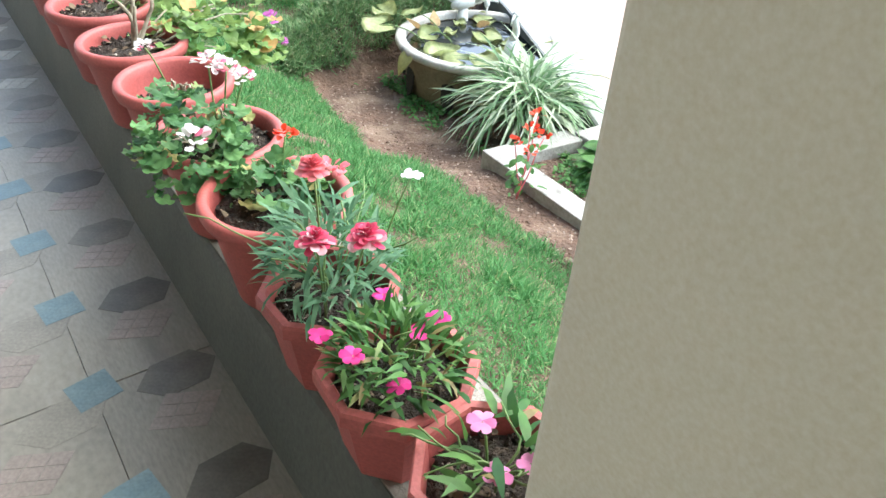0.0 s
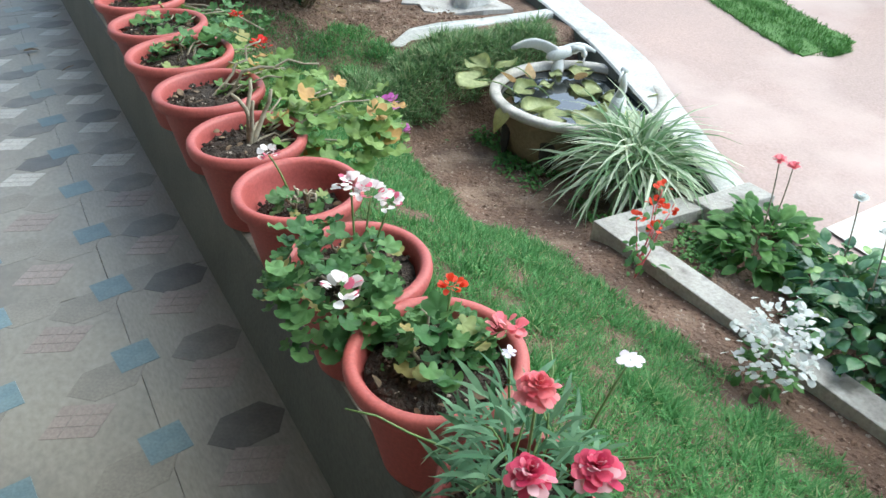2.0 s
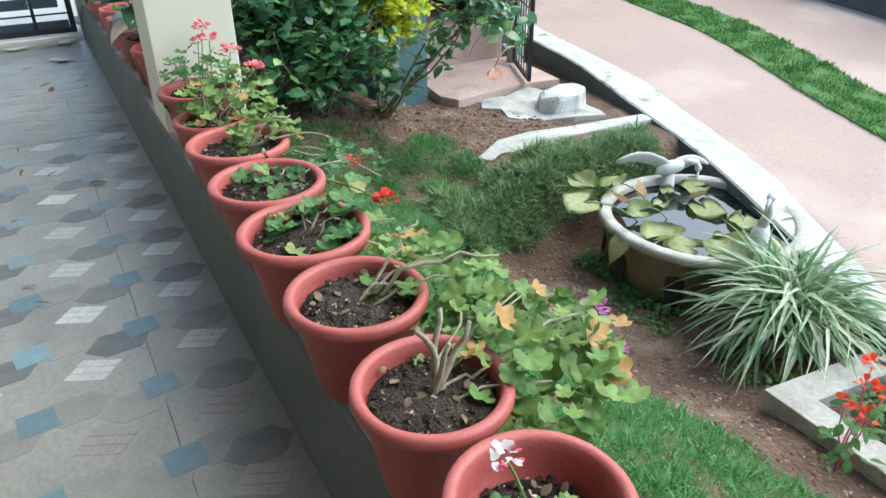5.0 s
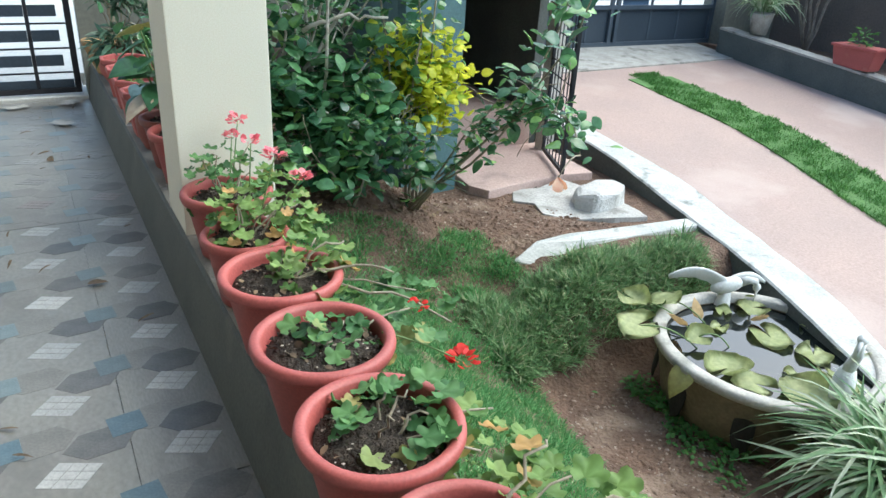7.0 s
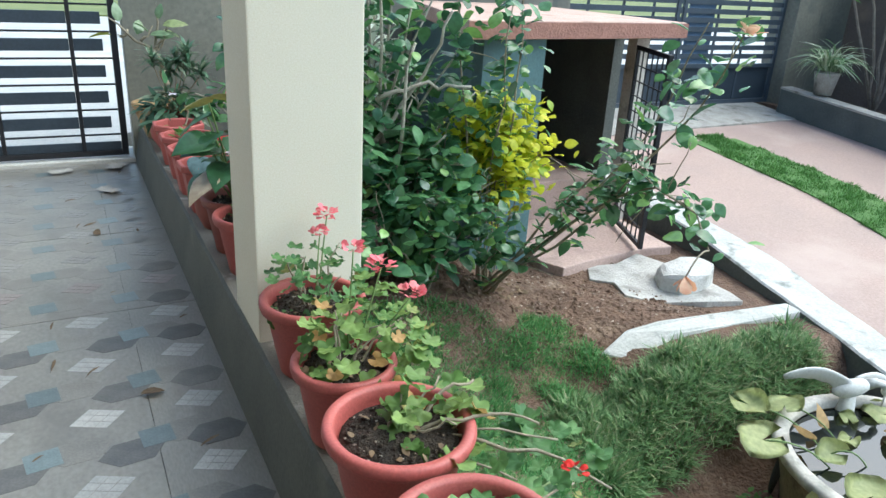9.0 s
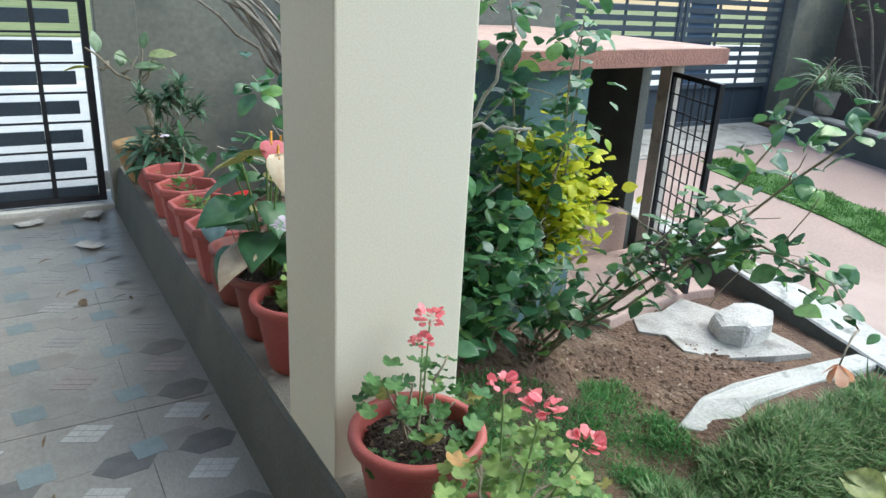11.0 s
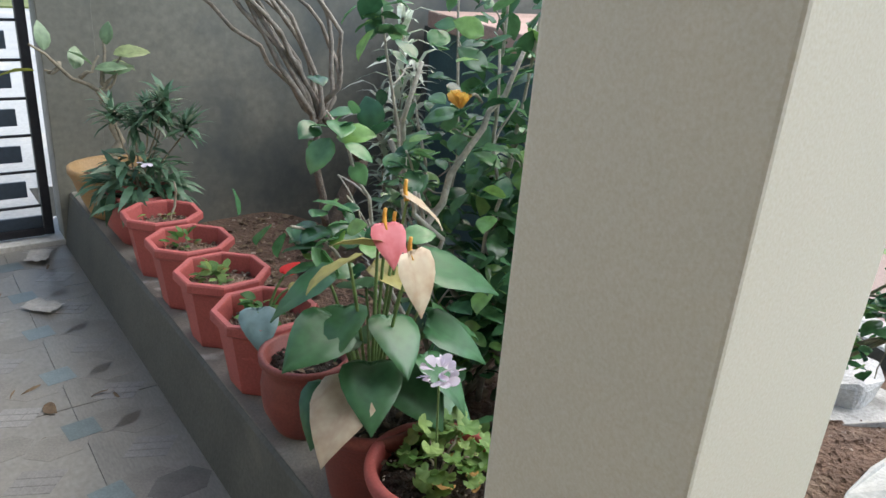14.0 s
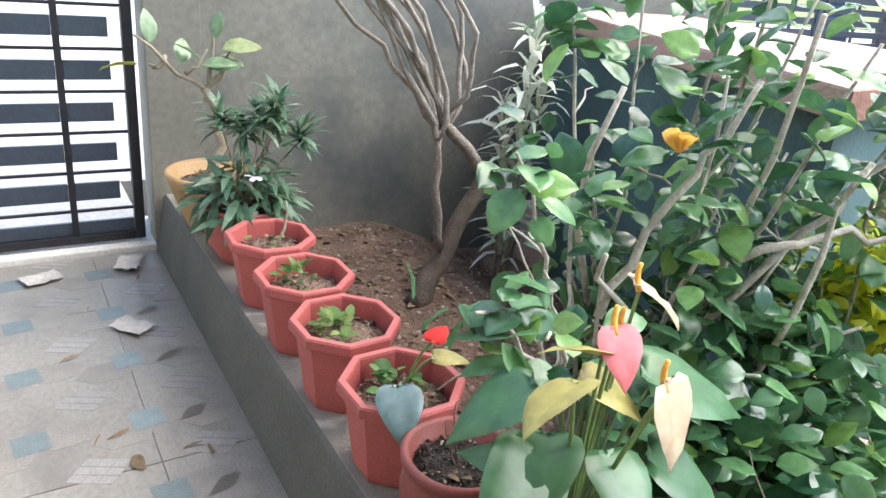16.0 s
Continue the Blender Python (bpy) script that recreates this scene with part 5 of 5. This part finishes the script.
for x, y, r, h, n in ((3.05, 3.0, 0.25, 0.24, 190), (3.1, 2.62, 0.24, 0.22, 150), (2.86, 2.36, 0.26, 0.26, 170), (3.2, 2.2, 0.26, 0.3, 150), (2.85, 1.85, 0.26, 0.28, 170), (3.15, 1.6, 0.28, 0.36, 170), (2.95, 1.3, 0.26, 0.3, 120)):
    z = thing("zinnia", "bushy dark green zinnia in the planter bed", "plant", (x, y, -0.6), "planter bed plants")
    leaves_object("foliage", "oval", dome_places(int(n * 1.7), (0, 0, 0.02), (r, r, h), 0.09, 0.5, 0.7), M["hibiscus"] if zb % 3 else M["weed"], z, "oval dark leaves")
    if zb < 4:
        for dx, dy in ((0.16, 0.145), (0.16, 0.07))[: 2 if zb == 0 else 1]:
            part("flower_stalk", tube(bend((dx * 0.5, dy * 0.5, h * 0.6), (dx, dy, h + 0.2), (0.01, 0, 0), 5), 0.004, 0.003, 5), M["stem"], z)
            bloom("flower", (dx, dy, h + 0.2), 0.035, M["rose"] if zb < 1 else M["silver"], z, 9, 2, 0.2)
    zb += 1
shrub("tall_zinnia", "tall upright leafy green plant in the planter bed", (3.06, 2.1, -0.6),
      [((-0.02, 0.2, 0.7), (0, 0, 0)), ((0.06, 0.05, 0.42), (0, 0, 0)), ((-0.1, 0.1, 0.36), (0, 0, 0))], 0.105, "hibiscus", 30, 0.007, "stem_green", spread=0.035, start=0.3)
sb = shrub("hibiscus", "dense dark hibiscus in the planter bed beside the pillar", (2.95, 1.74, -0.6),
           [((0.05, 0.12, 0.85), (0, 0, 0)), ((-0.25, 0.05, 0.42), (0, 0, 0.08)), ((-0.42, -0.08, 0.3), (0, 0, 0.1)), ((0.2, -0.1, 0.7), (0, 0, 0)), ((-0.05, -0.2, 0.9), (0, 0, 0)), ((0.25, 0.25, 0.5), (0, 0, 0.05)), ((-0.1, 0.28, 0.4), (0, 0, 0.06)), ((-0.35, 0.12, 0.2), (0, 0, 0.08)), ((-0.2, -0.3, 0.6), (0, 0, 0.05))],
           0.09, "hibiscus", 50, 0.009, "stem", spread=0.06, start=0.2)
part("cane", tube([(0.05, 0.05, 0.2), (0.06, 0.13, 0.6), (0.05, 0.24, 0.88), (0.05, 0.34, 0.95), (0.05, 0.45, 1.015), (0.05, 0.6, 1.07), (0.04, 0.69, 1.13)], 0.010, 0.004, 6), M["stem_dark"], sb, "long arching dark branch")
part("cane", tube([(0.05, 0.0, 0.4), (0.06, 0.2, 0.98), (0.05, 0.4, 1.2), (0.05, 0.5, 1.26)], 0.009, 0.004, 6), M["stem_dark"], sb, "long arching dark branch")
rows = [(0.05 + rng.normal(0, 0.03), y + rng.normal(0, 0.03), z + rng.normal(0, 0.025), rng.uniform(0, 6.283), rng.normal(-0.2, 0.4), rng.normal(0, 0.4), rng.uniform(0.05, 0.085))
        for y, z, n in ((0.68, 1.13, 7), (0.6, 1.06, 3), (0.3, 0.92, 4), (0.2, 0.8, 6), (0.48, 1.25, 6), (0.35, 1.15, 4)) for _ in range(n)]
leaves_object("foliage", "oval", rows, M["hibiscus"], sb, "sparse dark leaves on the branch", 1.25)
shrub("hibiscus", "low dark shrub spilling over the planter wall", (2.52, 1.55, -0.55),
      [((-0.2, 0.1, 0.25), (0, 0, 0.05)), ((-0.1, 0.25, 0.35), (0, 0, 0.05)), ((0.1, 0.15, 0.5), (0, 0, 0.05)), ((0.15, 0.32, 0.4), (0, 0, 0.05)), ((-0.15, -0.2, 0.3), (0, 0, 0.05)), ((0.1, -0.1, 0.6), (0, 0, 0)), ((-0.05, 0.1, 0.4), (0, 0, 0))],
      0.085, "hibiscus", 46, 0.007, "stem_dark", spread=0.06, start=0.15)
wf = thing("white_bush", "small bush of white silvery flowers by the planter wall", "plant", (2.34, 2.42, ground_z(2.34, 2.42)))
part("stem", tube(bend((0, 0, 0), (0.02, 0.02, 0.2), (0.01, 0, 0), 5), 0.008, 0.005, 6), M["stem"], wf)
leaves_object("foliage", "oval", dome_places(60, (0, 0, 0.03), (0.10, 0.10, 0.16), 0.05), M["weed"], wf)
tagged(leaves_object("flower_mass", "petal", dome_places(240, (0, 0, 0.12), (0.15, 0.15, 0.26), 0.032, 0.5, 1.5), M["silver"], wf, "many small white flowers", 1.2), kind="stuff")

# ---- the bed by the north wall ----
fp = thing("frangipani", "grey-stemmed frangipani of many thin bare stems", "tree", (1.63, 8.33, ground_z(1.63, 8.33)))
part("trunk", tube(bend((0, 0, -0.03), (0.36, 0.05, 0.60), (0.0, 0, -0.03), 9, 0.006), 0.058, 0.034, 10), M["stem_dark"], fp, "leaning dark trunk")
part("limb", tube(bend((0.35, 0.05, 0.58), (0.075, 0.06, 0.86), (0.02, 0, 0.02), 6, 0.006), 0.032, 0.024, 8), M["bark"], fp)
part("limb", tube(bend((0.13, 0.02, 0.25), (0.07, 0.03, 0.82), (-0.02, 0, 0), 8, 0.006), 0.022, 0.018, 8), M["bark"], fp)
for k in range(13):
    a = (0.075 + rng.normal(0, 0.02), 0.04 + rng.normal(0, 0.015), 0.81 + rng.uniform(-0.05, 0.08))
    b = (-0.74 + 0.044 * k + rng.normal(0, 0.03), 0.05 + rng.normal(0, 0.08), 1.6 + rng.uniform(-0.1, 0.25))
    part("branch", tube(bend(a, b, (0.03 + 0.018 * k, rng.normal(0, 0.02), 0.0), 9, 0.012), 0.014, 0.008, 6), M["bark_pale"], fp)
dr = thing("dracaena", "tall variegated dracaena with cream-edged leaves", "plant", (2.36, 8.62, ground_z(2.36, 8.62)))
rows = []
for k, (dx, dy, h) in enumerate(((0, 0, 1.5), (0.14, 0.03, 1.25), (-0.1, 0.05, 1.1), (-0.02, -0.06, 0.8))):
    part("stem", tube(bend((dx * 0.3, dy * 0.3, 0), (dx, dy, h), (0.01, 0, 0), 6, 0.005), 0.012, 0.008, 6), M["stem"], dr)
    for i in range(int(h * 38)):
        t = 0.2 + 0.8 * i / (h * 38)
        rows.append((dx * t, dy * t, h * t, i * 2.4 + k, rng.normal(0.5, 0.25), rng.normal(0, 0.3), rng.uniform(0.16, 0.28)))
leaves_object("foliage", "arch", rows, M["variegated"], dr, "drooping cream-striped leaves", 3.0)


hb = shrub("hibiscus", "large dark green hibiscus with grey canes and a yellow bloom", (1.62, 7.05, ground_z(1.62, 7.05)),
           [((-0.18, 0.12, 1.15), (0, 0, 0.05)), ((0.02, -0.05, 1.75), (0.05, 0, 0)), ((0.25, -0.05, 1.75), (0, 0, 0)), ((0.5, 0.0, 1.55), (0, 0, 0.1)), ((-0.15, -0.25, 1.35), (0, -0.05, 0)), ((0.15, -0.4, 1.45), (0, 0, 0)),
            ((0.45, -0.35, 1.2), (0, 0, 0.05)), ((0.15, 0.35, 1.6), (0, 0, 0)), ((-0.2, 0.1, 0.75), (0, 0, 0.1)), ((0.3, -0.5, 0.75), (0, 0, 0.1)), ((-0.1, -0.5, 0.7), (0, 0, 0.1)), ((0.6, -0.3, 0.6), (0, 0, 0.1)), ((0.0, -0.2, 1.0), (0, 0, 0)), ((0.7, -0.1, 0.9), (0, 0, 0.1)), ((0.05, -0.55, 0.5), (0, 0, 0.08)), ((0.45, -0.45, 0.45), (0, 0, 0.08)), ((-0.25, -0.3, 0.5), (0, 0, 0.08)), ((0.2, -0.3, 0.9), (0, 0, 0)), ((0.4, -0.1, 1.1), (0, 0, 0))],
           0.1, "hibiscus", 56, 0.012, "cane_grey", start=0.3, spread=0.09)
bloom("flower", (-0.324, -0.307, 1.2), 0.055, M["yellow_petal"], hb, 5, 2, 0.9, "faded yellow flower")
part("flower_stalk", tube(bend((-0.2, -0.25, 1.2), (-0.324, -0.307, 1.20), (0, 0, 0.03), 6), 0.006, 0.004, 5), M["stem"], hb)
part("cane", tube(bend((0.25, 0.1, 0.3), (-0.25, 0.15, 1.0), (-0.05, 0, 0), 9, 0.008), 0.014, 0.010, 7), M["cane_grey"], hb, "pale lichen-grey cane")
part("cane", tube([(0.12, 0.1, 0.45), (-0.12, 0.06, 0.62), (-0.3, -0.02, 0.92), (-0.36, -0.08, 1.12), (-0.33, -0.12, 1.3)], 0.013, 0.007, 7), M["cane_grey"], hb, "pale lichen-grey cane")
for a, b in (((-0.05, -0.1, 0.1), (-0.42, -0.25, 0.95)), ((0.05, -0.1, 0.0), (-0.02, -0.35, 1.5)), ((0.0, -0.2, 0.6), (0.3, -0.5, 1.35)), ((-0.35, -0.2, 0.75), (-0.1, -0.3, 1.35)), ((0.1, -0.3, 0.0), (0.12, -0.48, 1.2)), ((0.0, -0.3, 0.9), (0.4, -0.55, 1.0))):
    part("cane", tube(bend(a, b, (rng.normal(0, 0.03), 0, 0.03), 10, 0.012), 0.013, 0.007, 7), M["cane_grey"], hb, "pale lichen-grey cane")
shrub("hibiscus", "low dark green hibiscus growth at the lawn's edge", (1.75, 6.5, ground_z(1.75, 6.5)),
      [((dx, dy, h), (0, 0, 0.08)) for dx, dy, h in ((-0.35, -0.1, 0.4), (-0.2, 0.1, 0.6), (0.0, -0.15, 0.45), (0.2, 0.0, 0.6), (0.35, -0.1, 0.4), (0.1, 0.2, 0.75), (-0.3, 0.3, 0.7), (0.3, 0.25, 0.8), (0.5, 0.1, 0.45))],
      0.095, "hibiscus", 84, 0.008, spread=0.095, start=0.1)
shrub("hibiscus", "dark-leaved hibiscus sprays reaching over the potted anthurium", (1.45, 7.0, ground_z(1.45, 7.0)),
      [((-0.72, -0.37, 0.98), (0, 0, 0.15)), ((-0.62, -0.45, 0.95), (0, 0, 0.2)), ((-0.53, -0.18, 1.2), (0, 0, 0.12)), ((-0.2, 0.1, 1.45), (-0.05, 0, 0.1)), ((-0.22, -0.1, 1.05), (0, 0, 0.15))],
      0.088, "hibiscus", 17, 0.010, "cane_grey", spread=0.045, start=0.84)
hc = shrub("hibiscus", "sprawling hibiscus branches with peach blooms arching over the lawn", (2.25, 6.55, ground_z(2.25, 6.55)),
           [((0.06, -1.42, 0.76), (0.2, 0, 0.38)), ((0.12, -1.25, 0.82), (0.26, 0, 0.30)), ((0.2, -0.75, 0.86), (0.12, 0, 0.25)), ((0.07, -1.38, 1.54), (0.26, 0, 0.05)), ((0.3, -1.0, 1.55), (0.2, 0, 0.0)), ((-0.1, -0.3, 0.5), (0, 0, 0.05)), ((0.1, 0.2, 0.9), (0, 0, 0))],
           0.088, "hibiscus", 58, 0.009, "stem", spread=0.06, start=0.12)
bloom("flower", (-0.08, -1.46, 0.69), 0.062, M["peach"], hc, 5, 1, -0.9, "peach hibiscus bloom")
part("flower_stalk", tube(bend((0.06, -1.42, 0.76), (-0.08, -1.46, 0.69), (0, 0, 0.03), 5), 0.004, 0.003, 5), M["stem"], hc)
bloom("flower", (0.07, -1.4, 1.535), 0.065, M["peach"], hc, 5, 1, 0.6, "peach hibiscus bloom")
hd = shrub("hibiscus", "tall hibiscus stems beside the shelter", (2.3, 6.75, ground_z(2.3, 6.75)),
           [((0.1, -0.1, 1.75), (0.05, 0, 0)), ((-0.3, -0.05, 1.7), (0, 0, 0)), ((-0.1, -0.3, 1.6), (0, 0, 0))], 0.095, "hibiscus", 46, 0.010, spread=0.065, start=0.5)
shrub("golden_duranta", "bright yellow-green golden duranta bush", (2.32, 6.72, ground_z(2.32, 6.72)),
      [((-0.18, 0, 1.05), (0, 0, 0)), ((0.0, -0.05, 1.15), (0, 0, 0)), ((0.2, 0.0, 1.05), (0, 0, 0)), ((0.12, 0.1, 0.9), (0, 0, 0)), ((-0.08, 0.1, 0.95), (0, 0, 0)), ((0.28, -0.05, 0.85), (0, 0, 0)), ((0.05, -0.12, 0.85), (0, 0, 0))],
      0.065, "croton", 170, 0.006, spread=0.06, start=0.55, leaf_label="small golden leaves")

# ---- far planter ----
bxp = thing("planter_box", "terracotta rectangular planter with a small plant on the wall", "planter", (8.30, 7.62, drive_z(7.62) + 0.325), turn=88)
bm = box((-0.26, -0.12, 0), (0.26, 0.12, 0.24), 0.012)
for v in bm.verts:
    k = 0.82 + 0.18 * v.co.z / 0.24
    v.co.x, v.co.y = v.co.x * k, v.co.y * k
part("body", bm, M["terracotta_oct"], bxp, "", False)
part("rim", box((-0.275, -0.135, 0.215), (0.275, 0.135, 0.245), 0.008), M["terracotta_oct"], bxp, "", False)
leaves_object("foliage", "oval", dome_places(50, (0, 0, 0.24), (0.14, 0.1, 0.2), 0.07), M["weed"], bxp)
ribbon_plant("variegated spider plant in a grey pot on the far wall", (8.40, 9.05, drive_z(9.05) + 0.6), 150, 0.42)
tr = thing("young_tree", "thin multi-stemmed tree against the boundary wall", "tree", (8.9, 8.7, 0.1))
for k in range(5):
    part("stem", tube(bend((0.03 * k, 0.02 * k, 0), (0.1 - 0.12 * k, 0.25 * k - 0.4, 1.9), (0.05, 0, 0), 7, 0.02), 0.02, 0.012, 6), M["bark"], tr)
leaves_object("crown", "oval", dome_places(160, (0, 0, 1.4), (0.6, 0.6, 0.7), 0.1), M["weed"], tr)

# ---- dry leaves on the porch floor ----
for k in range(46):
    x, y = rng.uniform(-0.9, 0.58), rng.uniform(4.4, 8.9)
    r = [(0, 0, 0, 0, rng.normal(0.0, 0.1), rng.normal(0, 0.5), rng.uniform(0.04, 0.085))]
    ob = leaves_object("dry_leaf", "oval" if k % 9 == 0 else "lance", r, M["dead"], None, "", 1.0)
    ob.matrix_world = pose(x, y, 0.012, 0, 0, rng.uniform(0, 360))
    tagged(ob, "curled dry brown leaf on the porch tiles", "leaf", "dry leaves")

# ---- scraps of paper by the gate ----
for x, y, r in ((0.14, 9.0, 20), (0.5, 9.05, 70), (0.42, 8.45, 130)):
    bm = bmesh.new()
    bmesh.ops.create_grid(bm, x_segments=6, y_segments=5, size=0.5)
    for v in bm.verts:
        v.co = Vector((v.co.x * 0.15, v.co.y * 0.1, 0.012 + 0.014 * noise.noise((v.co.x * 4 + r, v.co.y * 4, r)) + 0.012 * abs(v.co.x)))
    ob = part("paper_scrap", bm, M["tub_rim"], None, "crumpled white paper scrap on the porch tiles")
    ob.matrix_world = pose(x, y, 0.002, 0, 0, r)
    tagged(ob, category="litter", group="paper scraps")

# ---- floor tiles ----
def flat_mesh(name, pts, material, z0=-0.004, z1=0.0, draw_in=0.985):
    bm = bmesh.new()
    low, top = [bm.verts.new((x, y, z0)) for x, y in pts], [bm.verts.new((x * draw_in, y * draw_in, z1)) for x, y in pts]
    bm.faces.new(top)
    for i in range(len(pts)):
        j = (i + 1) % len(pts)
        bm.faces.new((low[i], low[j], top[j], top[i]))
    bmesh.ops.recalc_face_normals(bm, faces=bm.faces)
    me = bpy.data.meshes.new(name)
    bm.to_mesh(me)
    bm.free()
    me.materials.append(material)
    return me


def grid_mesh(name, s, material):
    """A rhombic tile cut into three by three small pieces."""
    bm = bmesh.new()
    for i in range(3):
        for j in range(3):
            u, v = (i - 1) * s * 0.68, (j - 1) * s * 0.68
            h = s * 0.32
            low, top = ([bm.verts.new((1.15 * (u + a * h), 0.25 * (u + a * h) + v + b * h, z)) for a, b in ((-1, -1), (1, -1), (1, 1), (-1, 1))] for z in (-0.002, 0.0012))
            bm.faces.new(top)
            for k in range(4):
                bm.faces.new((low[k], low[(k + 1) % 4], top[(k + 1) % 4], top[k]))
    me = bpy.data.meshes.new(name)
    bm.to_mesh(me)
    bm.free()
    me.materials.append(material)
    return me


def place(name, me, x, y, z=0.0, turn=0.0):
    ob = new(name, me)
    ob.parent = floor
    ob.matrix_local = pose(x, y, z, 0, 0, turn)


PX, PY = 0.335, 0.348
slab_me = flat_mesh("floor_tile", [(-PX + 0.001, -PY + 0.001), (PX - 0.001, -PY + 0.001), (PX - 0.001, PY - 0.001), (-PX + 0.001, PY - 0.001)], M["tile"], -0.004, 0.0, 0.998)
blue_me = flat_mesh("blue_tile", [(-0.052, -0.05), (0.052, -0.05), (0.052, 0.05), (-0.052, 0.05)], M["tile_blue"], -0.002, 0.0012)
teal_me = flat_mesh("teal_tile", [(-0.052, -0.05), (0.052, -0.05), (0.052, 0.05), (-0.052, 0.05)], M["tile_teal"], -0.002, 0.0012)
hex_me = flat_mesh("dark_tile", [(-0.1, 0.0), (-0.045, -0.062), (0.06, -0.062), (0.105, 0.0), (0.06, 0.062), (-0.045, 0.062)], M["tile_dark"], -0.002, 0.0008)
mid_me = flat_mesh("brown_tile", [(-0.1, 0.0), (-0.045, -0.062), (0.06, -0.062), (0.105, 0.0), (0.06, 0.062), (-0.045, 0.062)], M["tile_mid"], -0.002, 0.0007)
white_me, pink_me = grid_mesh("checked_tile", 0.052, M["tile_white"]), grid_mesh("checked_tile_pink", 0.055, M["tile_pink"])
pale_me = grid_mesh("checked_tile_pale", 0.055, M["tile_pale"])
SY = 1.5 * PY
for j in range(-5, 6):
    for i in range(-3, 2):
        x, y = 0.365 + PX + 2 * PX * (i - 1), 3.432 + SY + 2 * SY * j
        if x - PX < 0.6 and y + SY > -1.2 and y - SY < 9.0:
            ob = new("floor_tile", slab_me)
            ob.parent = floor
            w, top, low = min(x + PX, 0.655) - (x - PX), min(y + SY, 9.198), max(y - SY, -1.198)
            ob.matrix_local = Matrix.Translation((x - PX + w / 2, (top + low) / 2, 0)) @ Matrix.Diagonal((w / (2 * PX), (top - low) / (2 * PY), 1, 1))
for j in range(-4, 20):
    for i in range(-4, 2):
        x, y = 0.365 + PX * i, 2.04 + 0.348 * j + 0.034 * max(0, j - 9)
        if x < 0.6:
            place("blue_tile" if y < 5.0 else "teal_tile", blue_me if y < 5.0 else teal_me, x, y, 0, rng.normal(8, 1.5))
        if x + 0.17 < 0.6:
            far = 4.0 < y < 6.7
            place("checked_tile", white_me if far else pale_me if y > 6.7 else pink_me, x + 0.165, y + 0.174, 0, -38)
        if x - 0.085 < 0.5:
            dusky = 4.3 < y < 6.7 and i > -2
            place("dark_tile" if dusky else "brown_tile", hex_me if dusky else mid_me, x - 0.085, y - 0.06, 0, 6)
        if x + 0.2 < 0.6 and y > 3.4:
            place("brown_tile", mid_me, x + 0.095, y + 0.005, 0, 6)
        if i == 0:
            place("dark_tile" if y < 7.2 else "brown_tile", hex_me if y < 7.2 else mid_me, 0.548, y - 0.05, 0, 4)
